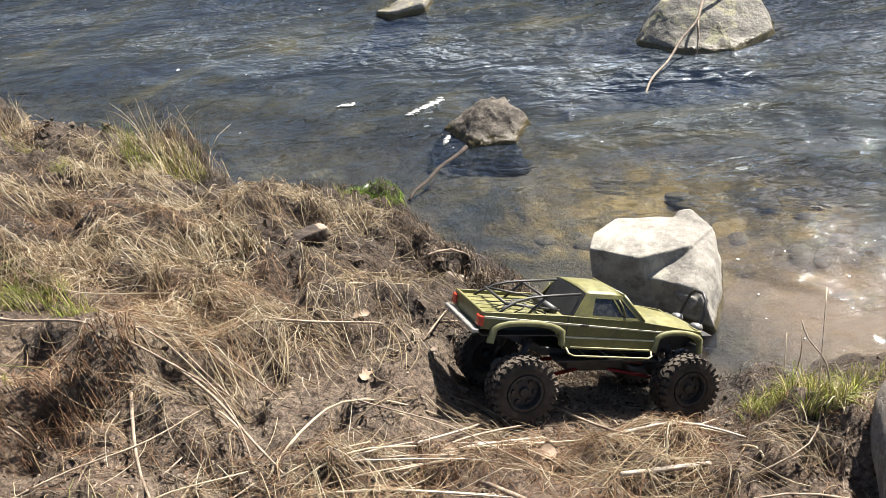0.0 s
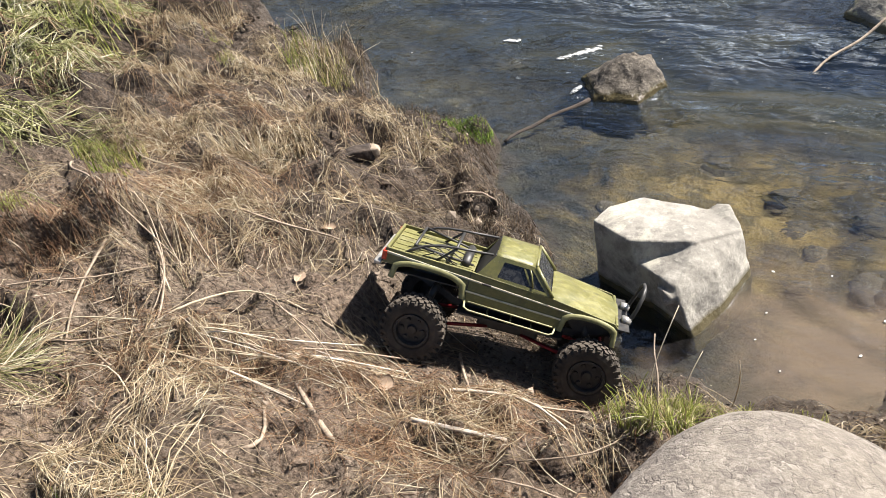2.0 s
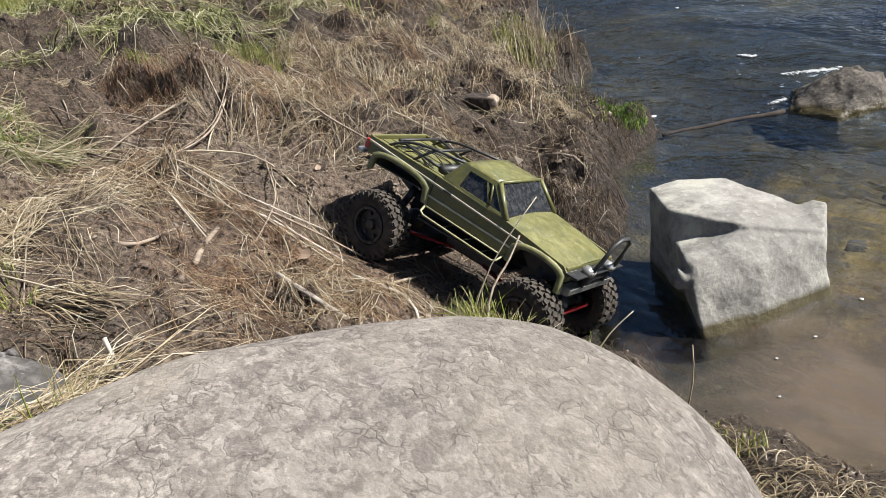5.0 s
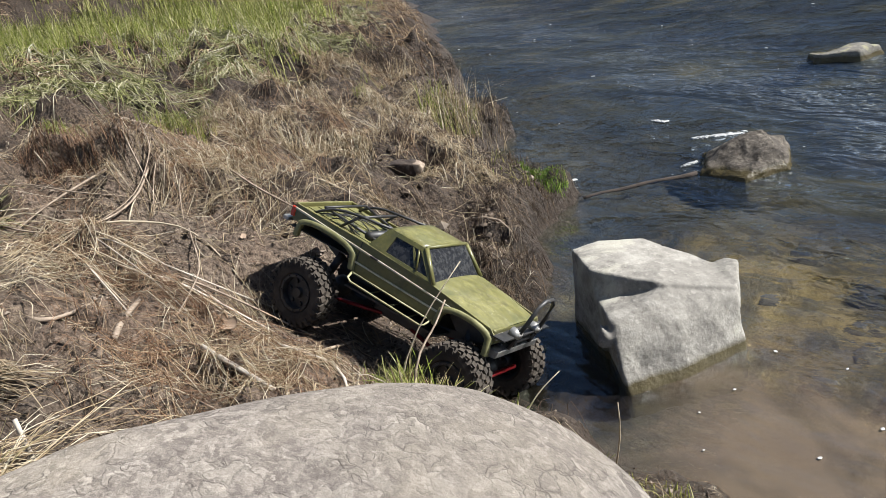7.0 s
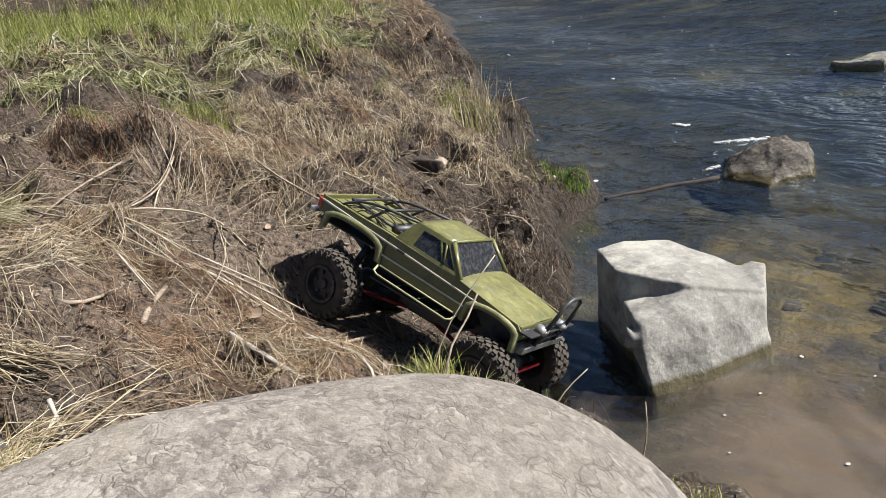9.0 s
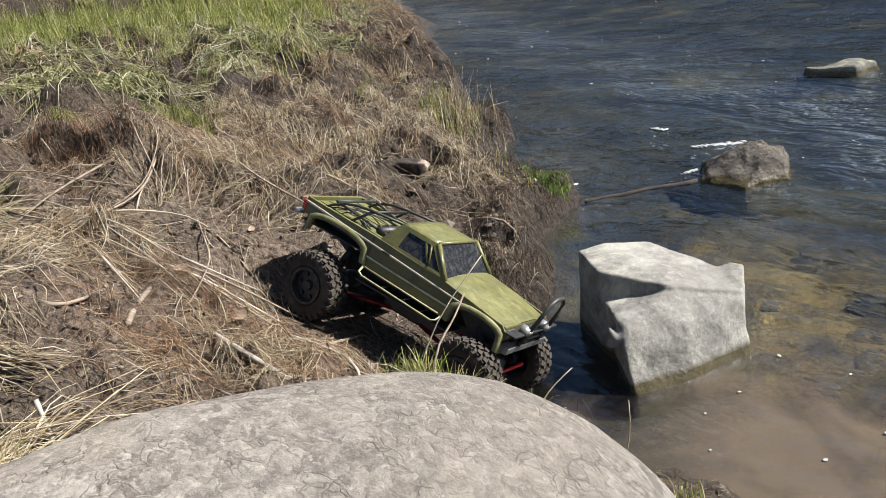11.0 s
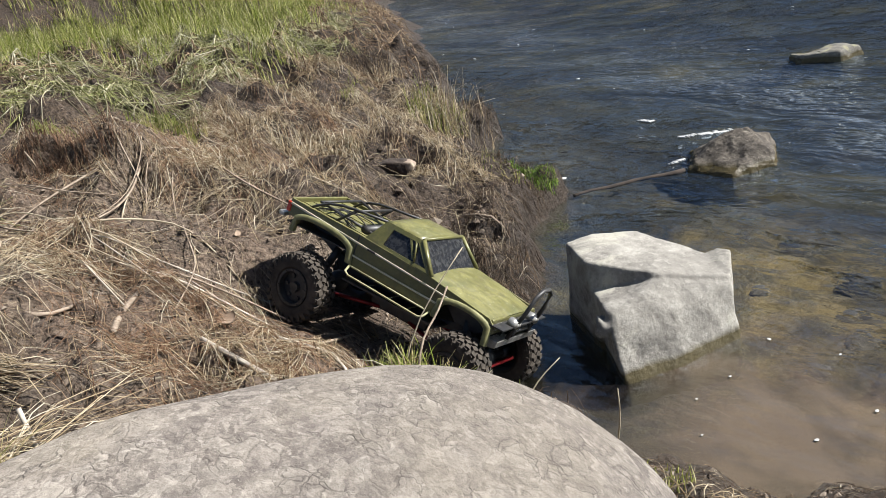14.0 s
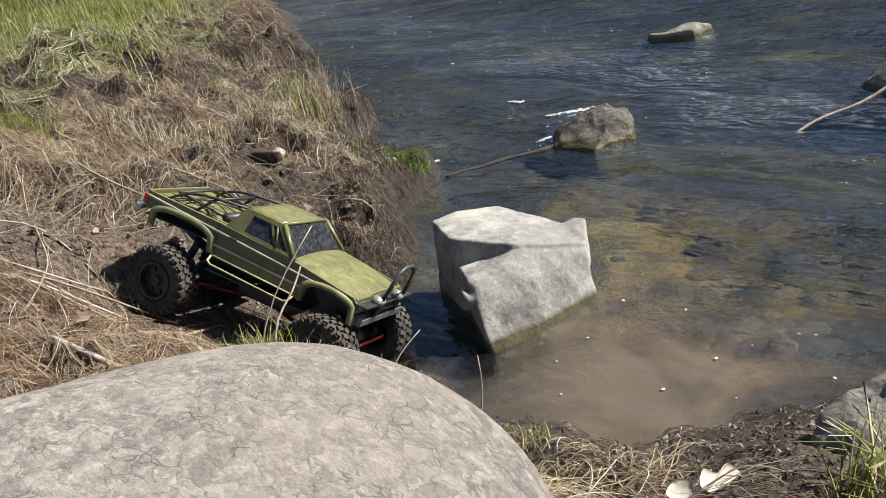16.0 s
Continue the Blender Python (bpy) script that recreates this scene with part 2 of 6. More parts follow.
def mat_granite():
    """Pale crystals and lichen scales between dark seams."""
    n = Nodes("weathered granite")
    wob = n.add("ShaderNodeTexNoise")
    wob.inputs["Scale"].default_value = 38.0
    wob.inputs["Detail"].default_value = 4.0
    n.link(n.co, wob.inputs["Vector"])
    sc = n.add("ShaderNodeVectorMath", operation="SCALE")
    n.link(wob.outputs["Color"], sc.inputs[0])
    sc.inputs["Scale"].default_value = 0.06
    ad = n.add("ShaderNodeVectorMath", operation="ADD")
    n.link(n.co, ad.inputs[0])
    n.link(sc.outputs[0], ad.inputs[1])
    cell = n.add("ShaderNodeTexVoronoi")
    cell.inputs["Scale"].default_value = 120.0
    n.link(ad.outputs[0], cell.inputs["Vector"])
    tone = n.add("ShaderNodeSeparateColor")
    n.link(cell.outputs["Color"], tone.inputs[0])
    seam = n.ramp(cell.outputs["Distance"], (0.35, 0.0), (0.7, 0.4))
    fine = n.noise(110.0, 6, 0.7)
    big = n.noise(4.5, 5, 0.65, distortion=0.4)
    col = n.ramp(tone.outputs[0], (0.0, (0.112, 0.094, 0.080)), (0.35, (0.186, 0.160, 0.137)), (0.75, (0.262, 0.229, 0.196)), (1.0, (0.353, 0.318, 0.274)))
    col = n.mix(seam, col, (0.106, 0.088, 0.076))
    grit = n.noise(320.0, 4, 0.7)
    col = n.mix(n.ramp(fine, (0.38, 0.65), (0.5, 0.0)), col, (0.082, 0.070, 0.061))
    col = n.mix(n.ramp(fine, (0.55, 0.0), (0.7, 0.45)), col, (0.484, 0.444, 0.378))
    col = n.mix(n.ramp(grit, (0.36, 0.5), (0.46, 0.0)), col, (0.078, 0.067, 0.059))
    col = n.mix(n.ramp(grit, (0.58, 0.0), (0.68, 0.4)), col, (0.472, 0.438, 0.378))
    scale = n.noise(17.0, 6, 0.7, distortion=0.7)
    col = n.mix(n.ramp(scale, (0.36, 0.45), (0.5, 0.0)), col, (0.112, 0.099, 0.087))
    col = n.mix(n.ramp(scale, (0.54, 0.0), (0.66, 0.4)), col, (0.374, 0.338, 0.283))
    col = n.mix(n.ramp(big, (0.45, 0.0), (0.62, 0.3)), col, (0.314, 0.274, 0.203))
    # darker around the stream-side shoulder, paler away from it
    vm = n.add("ShaderNodeVectorMath", operation="DISTANCE")
    n.link(n.co, vm.inputs[0])
    vm.inputs[1].default_value = (0.75, 0.72, 0.25)
    side_tone = n.math("ADD", vm.outputs["Value"], n.math("MULTIPLY", n.noise(7.0, 6, 0.7, distortion=0.6), 0.5))
    col = n.mix(n.ramp(side_tone, (0.42, 0.42), (0.72, 0.0)), col, (0.118, 0.104, 0.093))
    col = n.mix(n.ramp(side_tone, (0.66, 0.0), (0.95, 0.4)), col, (0.393, 0.350, 0.290))
    # short broken cracks between flakes of the weathered skin
    warp = n.add("ShaderNodeVectorMath", operation="SCALE")
    n.link(wob.outputs["Color"], warp.inputs[0])
    warp.inputs["Scale"].default_value = 0.045
    moved = n.add("ShaderNodeVectorMath", operation="ADD")
    n.link(n.co, moved.inputs[0])
    n.link(warp.outputs[0], moved.inputs[1])
    flake = n.add("ShaderNodeTexVoronoi", feature="DISTANCE_TO_EDGE")
    flake.inputs["Scale"].default_value = 62.0
    n.link(moved.outputs[0], flake.inputs["Vector"])
    crack = n.math("MULTIPLY", n.ramp(flake.outputs["Distance"], (0.01, 1.0), (0.1, 0.0)), n.ramp(n.noise(26.0, 4, 0.6), (0.46, 0.0), (0.6, 0.55)))
    col = n.mix(crack, col, (0.066, 0.056, 0.048))
    plate = n.add("ShaderNodeTexVoronoi")
    plate.inputs["Scale"].default_value = 62.0
    n.link(moved.outputs[0], plate.inputs["Vector"])
    shade = n.add("ShaderNodeSeparateColor")
    n.link(plate.outputs["Color"], shade.inputs[0])
    col = n.mix(n.ramp(shade.outputs[1], (0.6, 0.0), (0.95, 0.2)), col, (0.387, 0.352, 0.299))
    col = n.mix(n.ramp(shade.outputs[2], (0.6, 0.0), (0.95, 0.25)), col, (0.132, 0.114, 0.103))
    h = n.math("ADD", n.math("MULTIPLY", crack, -0.8), n.math("MULTIPLY", seam, -0.3))
    h = n.math("ADD", h, n.math("MULTIPLY", fine, 0.9))
    h = n.math("ADD", h, n.math("MULTIPLY", grit, 0.4))
    n.b.inputs["Diffuse Roughness"].default_value = 0.6
    return n.done(col, 0.88, normal=n.bump(h, 0.6, 0.006), spec=0.25)


def mat_strands(name, *stops, rough=0.7, thin=0.35):
    n = Nodes(name)
    col = n.ramp(island_random(n), *stops)
    col = n.mix(n.math("MULTIPLY", n.noise(45.0, 3), 0.5), col, tuple(v * 0.6 for v in stops[0][1]))
    age = n.noise(11.0, 3, 0.6)
    col = n.mix(n.ramp(age, (0.36, 0.55), (0.54, 0.0)), col, tuple(v * 0.55 for v in stops[0][1]))
    n.done(col, rough, spec=0.3)
    tl = n.add("ShaderNodeBsdfTranslucent")
    n.link(col, tl.inputs["Color"])
    mx = n.add("ShaderNodeMixShader")
    mx.inputs[0].default_value = thin
    n.link(n.b.outputs[0], mx.inputs[1])
    n.link(tl.outputs[0], mx.inputs[2])
    n.link(mx.outputs[0], n.out.inputs[0])
    return n.m


def mat_plain(name, a, b, scale=30.0, rough=0.6, metal=0.0, spec=0.5, bump=0.15, dist=0.002):
    n = Nodes(name)
    f = n.noise(scale, 5, 0.65)
    return n.done(n.ramp(f, (0.3, a), (0.7, b)), rough, metal, n.bump(f, bump, dist), spec)


def mat_paint():
    n = Nodes("olive truck paint")
    dust = n.noise(60.0, 8, 0.8, distortion=0.5)
    fine = n.noise(210.0, 4, 0.7)
    wide = n.noise(16.0, 4, 0.6)
    col = n.mix(fine, (0.074, 0.072, 0.024), (0.122, 0.116, 0.043))
    geo = n.add("ShaderNodeNewGeometry")
    sep = n.add("ShaderNodeSeparateXYZ")
    n.link(geo.outputs["Normal"], sep.inputs[0])
    # dried mud film, thicker on what faces up
    up = n.ramp(sep.outputs[2], (0.3, 0.42), (0.85, 0.95))
    film = n.math("MULTIPLY", n.ramp(dust, (0.36, 0.0), (0.64, 1.0)), up)
    film = n.math("MULTIPLY", film, n.ramp(wide, (0.32, 0.45), (0.62, 1.0)))
    stain = n.noise(24.0, 6, 0.75, (0.7, 1.3, 1), 0.9, 14)
    skin = n.ramp(stain, (0.36, (0.085, 0.084, 0.026)), (0.46, (0.20, 0.185, 0.05)), (0.55, (0.15, 0.145, 0.06)), (0.62, (0.20, 0.19, 0.08)), (0.7, (0.34, 0.335, 0.26)))
    col = n.mix(film, col, skin)
    green = n.ramp(n.noise(19.0, 5, 0.7, distortion=0.7), (0.5, 0.0), (0.66, 0.55))
    col = n.mix(green, col, (0.062, 0.072, 0.028))
    mud = n.ramp(n.noise(34.0, 6, 0.75, distortion=0.8), (0.54, 0.0), (0.64, 0.55))
    col = n.mix(mud, col, (0.07, 0.058, 0.034))
    speck = n.ramp(fine, (0.6, 0.0), (0.7, 0.5))
    col = n.mix(n.math("MULTIPLY", speck, up), col, (0.36, 0.34, 0.23))
    return n.done(col, n.mix(film, 0.28, 0.8), 0.0, n.bump(n.math("ADD", dust, fine), 0.1, 0.0012))


def mat_glass():
    n = Nodes("smoked window plastic")
    d = n.noise(130.0, 5, 0.7)
    return n.done(n.ramp(d, (0.42, (0.014, 0.015, 0.018)), (0.8, (0.05, 0.05, 0.048))), n.ramp(d, (0.4, 0.12), (0.7, 0.5)))


M_GROUND = mat_ground()
M_WATER = mat_water()
M_STONE = mat_rock("pale angular stone", (0.15, 0.138, 0.12), (0.275, 0.257, 0.224), (0.41, 0.388, 0.34), 26, (0.43, 0.41, 0.335), wet_line=True, bump=0.4, flecks=0.3)
M_DARKSTONE = mat_rock("brown river stone", (0.022, 0.018, 0.014), (0.078, 0.065, 0.051), (0.2, 0.172, 0.136), 34, wet_line=True)
M_LICHEN = mat_rock("lichened stone", (0.12, 0.11, 0.095), (0.2, 0.185, 0.155), (0.30, 0.28, 0.23), 36, (0.40, 0.38, 0.22), True)
M_GRANITE = mat_granite()
M_EDGE = mat_rock("rough grey stone", (0.085, 0.075, 0.062), (0.18, 0.163, 0.137), (0.30, 0.275, 0.232), 38, bump=0.9)
M_PITTED = mat_rock("grey pitted stone", (0.04, 0.036, 0.032), (0.088, 0.08, 0.071), (0.20, 0.186, 0.172), 34, bump=0.6)
M_STRAW = mat_strands("dead straw", (0.0, (0.22, 0.155, 0.09)), (0.3, (0.44, 0.34, 0.205)), (0.65, (0.62, 0.515, 0.34)), (1.0, (0.82, 0.76, 0.60)))
M_RUST = mat_strands("russet dead grass", (0.0, (0.13, 0.068, 0.038)), (0.5, (0.27, 0.16, 0.095)), (1.0, (0.44, 0.31, 0.20)))
M_CRUMB = mat_strands("soil crumbs", (0.0, (0.035, 0.026, 0.018)), (0.6, (0.12, 0.09, 0.066)), (1.0, (0.30, 0.245, 0.19)), rough=0.9, thin=0.0)
M_FIBRE = mat_strands("rotting grass fibre", (0.0, (0.12, 0.06, 0.032)), (0.35, (0.30, 0.175, 0.098)), (0.7, (0.47, 0.315, 0.19)), (0.9, (0.60, 0.46, 0.29)), (1.0, (0.74, 0.65, 0.48)))
M_GREYGRASS = mat_strands("grey matted grass", (0.0, (0.10, 0.085, 0.05)), (0.35, (0.30, 0.27, 0.16)), (0.5, (0.27, 0.32, 0.09)), (0.68, (0.34, 0.38, 0.13)), (0.8, (0.5, 0.46, 0.3)), (1.0, (0.68, 0.63, 0.48)), thin=0.4)
M_DEAD = mat_strands("weathered dead grass", (0.0, (0.055, 0.033, 0.02)), (0.35, (0.19, 0.118, 0.068)), (0.7, (0.41, 0.285, 0.168)), (1.0, (0.66, 0.53, 0.35)))
M_PALEGRASS = mat_strands("bleached flat grass", (0.0, (0.085, 0.085, 0.025)), (0.3, (0.24, 0.25, 0.08)), (0.6, (0.42, 0.41, 0.19)), (0.85, (0.56, 0.52, 0.34)), (1.0, (0.76, 0.72, 0.56)), thin=0.3)
M_GREEN = mat_strands("fresh green grass", (0.0, (0.22, 0.27, 0.05)), (0.4, (0.41, 0.44, 0.10)), (0.7, (0.57, 0.54, 0.22)), (1.0, (0.72, 0.65, 0.42)), thin=0.5)
M_FRESH = mat_strands("young grass blades", (0.0, (0.10, 0.20, 0.022)), (0.5, (0.23, 0.36, 0.045)), (0.85, (0.38, 0.46, 0.09)), (1.0, (0.6, 0.52, 0.28)), thin=0.5)
M_TUFT = mat_strands("tuft blades", (0.0, (0.18, 0.24, 0.03)), (0.35, (0.34, 0.38, 0.08)), (0.55, (0.55, 0.46, 0.2)), (1.0, (0.7, 0.58, 0.36)), thin=0.45)
M_LITTER = mat_strands("plant litter", (0.0, (0.03, 0.02, 0.014)), (0.4, (0.12, 0.08, 0.05)), (0.7, (0.28, 0.20, 0.13)), (0.9, (0.48, 0.39, 0.27)), (1.0, (0.72, 0.65, 0.52)))
M_ROOT = mat_strands("dark roots", (0.0, (0.018, 0.012, 0.008)), (0.6, (0.07, 0.045, 0.028)), (1.0, (0.2, 0.14, 0.08)), thin=0.1)
M_REED = mat_strands("bleached reed", (0.0, (0.52, 0.43, 0.30)), (1.0, (0.80, 0.74, 0.60)))
M_TWIG = mat_plain("grey brown twig bark", (0.11, 0.078, 0.055), (0.33, 0.265, 0.195), 60, 0.8, bump=0.5)
M_PALEWOOD = mat_plain("bleached wood", (0.26, 0.22, 0.175), (0.50, 0.45, 0.37), 50, 0.8, bump=0.4)
M_BARK = mat_plain("dark wet bark", (0.012, 0.008, 0.006), (0.05, 0.034, 0.023), 40, 0.9, bump=0.8, dist=0.004)
M_LEAF = mat_plain("dry leaf", (0.17, 0.115, 0.075), (0.31, 0.23, 0.16), 35, 0.75, bump=0.4)
M_FOAM = mat_plain("river foam", (0.25, 0.25, 0.24), (0.55, 0.55, 0.54), 150, 0.6, bump=0.6)
M_PAINT = mat_paint()
M_GLASS = mat_glass()
M_TYRE = mat_plain("muddy black rubber", (0.022, 0.019, 0.016), (0.088, 0.073, 0.058), 30, 0.9, spec=0.25, bump=0.5)
M_BLACK = mat_plain("black plastic", (0.01, 0.01, 0.011), (0.035, 0.033, 0.03), 60, 0.5)
M_RIM = mat_plain("black anodised rim", (0.01, 0.01, 0.011), (0.04, 0.04, 0.04), 70, 0.45)
M_METAL = mat_plain("dusty bare aluminium", (0.2, 0.195, 0.18), (0.48, 0.465, 0.43), 80, 0.4, 0.6)
M_RED = mat_plain("red anodised link", (0.12, 0.008, 0.01), (0.26, 0.02, 0.022), 60, 0.35, 0.5)
M_LAMP = mat_plain("red lamp lens", (0.35, 0.03, 0.015), (0.55, 0.07, 0.03), 60, 0.25)
M_LINE = mat_plain("pale dusty paint line", (0.36, 0.345, 0.23), (0.56, 0.54, 0.41), 50, 0.6)
M_FLARE = mat_plain("dusty olive flare plastic", (0.09, 0.087, 0.03), (0.23, 0.22, 0.10), 45, 0.7)
M_TRIM = mat_plain("dusty body trim", (0.17, 0.165, 0.07), (0.34, 0.33, 0.19), 50, 0.6)


# ---- building helpers ----
def part(name, bm, material, parent=None, label="", smooth=True):
    """Links a bmesh as one mesh object under a thing or a part."""
    me = bpy.data.meshes.new(name)
    bm.normal_update()
    bm.to_mesh(me)
    bm.free()
    for m in material if isinstance(material, (list, tuple)) else (material,):
        me.materials.append(m)
    if smooth:
        me.polygons.foreach_set("use_smooth", [True] * len(me.polygons))
    ob = new(name, me)
    ob.parent = parent
    if label:
        ob["label"] = label
    return ob


def thing(name, m=None):
    ob = new(name)
    ob.empty_display_size = 0.02
    if m is not None:
        ob.matrix_world = m
    return ob


def mesh_from(name, verts, faces, material, smooth=True):
    me = bpy.data.meshes.new(name)
    verts = np.asarray(verts, np.float32)
    faces = np.asarray(faces, np.int32)
    me.vertices.add(len(verts))
    me.vertices.foreach_set("co", verts.ravel())
    k = faces.shape[1]
    me.loops.add(faces.size)
    me.loops.foreach_set("vertex_index", faces.ravel())
    me.polygons.add(len(faces))
    me.polygons.foreach_set("loop_start", np.arange(0, faces.size, k, dtype=np.int32))
    me.polygons.foreach_set("use_smooth", np.full(len(faces), smooth))
    me.update(calc_edges=True)
    me.validate()
    me.materials.append(material)
    return new(name, me)


def lattice(ix, iy, seed):
    v = np.sin(ix * 127.1 + iy * 311.7 + seed * 74.7) * 43758.5453
    return v - np.floor(v)


def vnoise(x, y, seed=0):
    ix, iy = np.floor(x), np.floor(y)
    fx, fy = x - ix, y - iy
    fx, fy = fx * fx * (3 - 2 * fx), fy * fy * (3 - 2 * fy)
    a, b = lattice(ix, iy, seed), lattice(ix + 1, iy, seed)
    c, d = lattice(ix, iy + 1, seed), lattice(ix + 1, iy + 1, seed)
    return (a * (1 - fx) + b * fx) * (1 - fy) + (c * (1 - fx) + d * fx) * fy - 0.5


def fbm(x, y, scale, octaves=4, seed=0):
    tot, amp = 0.0, 1.0
    for o in range(octaves):
        tot = tot + amp * vnoise(x * scale + 17.3 * o, y * scale - 9.1 * o, seed + o)
        amp, scale = amp * 0.5, scale * 2.03
    return tot


def sstep(a, b, v):
    t = np.clip((v - a) / (b - a), 0, 1)
    return t * t * (3 - 2 * t)


# ---- ground ----
SHORE = [(-30, 22), (-7.5, 6.0), (-4.2, 4.15), (-2.9, 3.3), (-2.3, 2.95), (-1.76, 2.6), (-1.64, 2.35), (-1.4, 2.28), (-0.96, 2.2), (-0.86, 1.98), (-0.74, 1.9),
         (-0.55, 1.86), (-0.31, 1.86), (-0.24, 1.67), (-0.18, 1.56), (-0.04, 1.49), (0.06, 1.38), (0.10, 1.25), (0.2, 1.13), (0.38, 1.105), (0.56, 1.115),
         (0.69, 1.15), (0.78, 1.26), (0.86, 1.35), (0.98, 1.42), (1.3, 1.47), (2.2, 1.5), (6, 1.2), (30, -3)]


def shore_dist(x, y):
    """The distance to the near shore, positive on the bank."""
    x, y = np.asarray(x, float), np.asarray(y, float)
    best = np.full(x.shape, 1e9)
    pts = np.array(SHORE, float)
    for (ax, ay), (bx, by) in zip(pts[:-1], pts[1:]):
        dx, dy = bx - ax, by - ay
        t = np.clip(((x - ax) * dx + (y - ay) * dy) / (dx * dx + dy * dy), 0, 1)
        best = np.minimum(best, np.hypot(x - ax - t * dx, y - ay - t * dy))
    poly = np.vstack([pts, [(90, -3), (90, -90), (-90, -90), (-90, 22)]])
    ins = np.zeros(x.shape, bool)
    for (ax, ay), (bx, by) in zip(poly, np.roll(poly, -1, 0)):
        if ay != by:
            ins ^= ((ay > y) != (by > y)) & (x < (bx - ax) * (y - ay) / (by - ay) + ax)
    return np.where(ins, best, -best)


# where the truck stands: nose down the bank, leaning towards the water
mid, TRUCK_YAW, TRUCK_PITCH, TRUCK_ROLL = Vector((0.112, 1.047, 0.127)), radians(14.5), radians(19.5), radians(22.3)
R_TYRE, HALF_BASE, HALF_TRACK = 0.057, 0.1525, 0.086
fwd = Vector((math.cos(TRUCK_YAW) * math.cos(TRUCK_PITCH), math.sin(TRUCK_YAW) * math.cos(TRUCK_PITCH), -math.sin(TRUCK_PITCH)))
lft = Vector((0, 0, 1)).cross(fwd).normalized()
upv = fwd.cross(lft)
lft, upv = lft * math.cos(TRUCK_ROLL) - upv * math.sin(TRUCK_ROLL), upv * math.cos(TRUCK_ROLL) + lft * math.sin(TRUCK_ROLL)
foot = mid - upv * (R_TYRE - 0.002)


def ground_z(x, y, rough=True):
    x, y = np.asarray(x, float), np.asarray(y, float)
    d = shore_dist(x, y)
    if rough:
        d = d + (0.05 + 0.06 * sstep(-0.6, -1.2, x)) * fbm(x, y, 14, 3, 5) * sstep(1.0, 0.0, np.abs(d))
    cx, cy = np.clip(x, -1.7, 1.2), np.clip(y, -0.1, 2.3)
    crown = 0.427 - 0.008 * cx - 0.132 * cy + 0.031 * cx * cx - 0.035 * cx * cy - 0.009 * cy * cy
    rise = np.maximum(d, 0) / 0.4
    flat = sstep(0.42, 0.6, x) * sstep(0.95, 0.8, x)
    land = crown * (1 - np.exp(-(rise * (1 - flat) + flat * rise ** 1.6))) + (0.014 + (0.02 + 0.03 * sstep(-0.1, -0.35, x)) * sstep(0.2, -0.1, x) * (1 + 1.3 * fbm(x, y, 7, 2, 29) if rough else 1)) * sstep(-0.002, 0.014, d)
    land = land + 0.02 * np.clip(d - 1.5, 0, 20)
    land = land + 1.1 * sstep(4.8, 6.4, -0.95 * x + 0.1 * y) * sstep(0.8, 2.5, d)
    bed = -0.16 * (1 - np.exp(-np.maximum(-d, 0) / 0.35)) - 0.006
    z = np.where(d > 0, land, bed)
    far = np.maximum(0.42 * x + 0.907 * y - 10.5, -0.8 * x + 0.6 * y - 13.0)
    z = np.where(far > 0, np.minimum(far * 0.45, 2.2) - 0.3 + 0.02 * far, np.where(far > -1.5, np.maximum(z, -0.16), z))
    if rough:
        k = sstep(0.0, 0.06, d)
        near = sstep(-4.6, -3.6, x) * sstep(1.9, 1.3, x) * sstep(-0.6, -0.1, y) * sstep(4.2, 3.4, y) * (1 - 0.75 * sstep(0.42, 0.6, x))
        z = z + k * (0.05 * (0.25 + 0.75 * near) * fbm(x, y, 4.5, 3, 1) + near * (0.046 * fbm(x, y, 17, 4, 3) + 0.03 * np.maximum(fbm(x, y, 48, 2, 23), 0))) + (1 - k) * 0.03 * fbm(x, y, 9, 3, 8) * sstep(0.02, -0.1, d)
    z = z - 0.04 * np.exp(-((x - 0.25) ** 2 + (y - 0.30) ** 2) / 0.19 ** 2)
    z = z + 0.075 * np.exp(-((x - 0.46) ** 2 + (y - 0.83) ** 2) / 0.1 ** 2)
    # uneven tussocks on the outer bank
    if rough:
        z = z + sstep(1.15, 1.45, y) * sstep(0.03, 0.12, d) * sstep(-4.0, -3.0, x) * sstep(0.3, 0.0, x) * (0.05 * fbm(x, y, 8.5, 3, 131) + 0.025 * np.maximum(fbm(x, y, 24, 2, 133), 0))
    # hummocks under the matted grass
    up = sstep(-0.1, 0.25, -0.857 * (x + 0.9) - 0.514 * (y - 1.0)) * sstep(0.1, 0.4, d)
    if rough:
        z = z + up * sstep(-4.5, -3.0, x) * sstep(-0.7, -0.2, y) * (0.075 * fbm(x, y, 6.5, 2, 71) + 0.03 * fbm(x, y, 18, 2, 73))
    # the sod step on the upper bank
    s = (x + 0.60) * -0.81 + (y - 0.79) * 0.585 + 0.075 * fbm(x, y, 12, 3, 17)
    a = (x + 0.60) * 0.585 + (y - 0.79) * 0.81
    z = z + 0.05 * sstep(-0.012, 0.012, s) * np.exp(-((a - 0.02) / 0.15) ** 4) * sstep(0.32, 0.08, s)
    # trodden flat under the wheels
    lx = (x - foot.x) * fwd.x + (y - foot.y) * fwd.y
    ly = (x - foot.x) * lft.x + (y - foot.y) * lft.y
    gap = np.hypot(np.maximum(np.abs(lx / 0.93) - 0.19, 0), np.maximum(np.abs(ly / 0.9) - 0.125, 0))
    plane = foot.z - (upv.x * (x - foot.x) + upv.y * (y - foot.y)) / upv.z
    k = np.exp(-(gap / 0.05) ** 2)
    return z * (1 - k) + k * (plane + (0.012 * fbm(x, y, 26, 3, 13) - 0.004 if rough else 0.0))


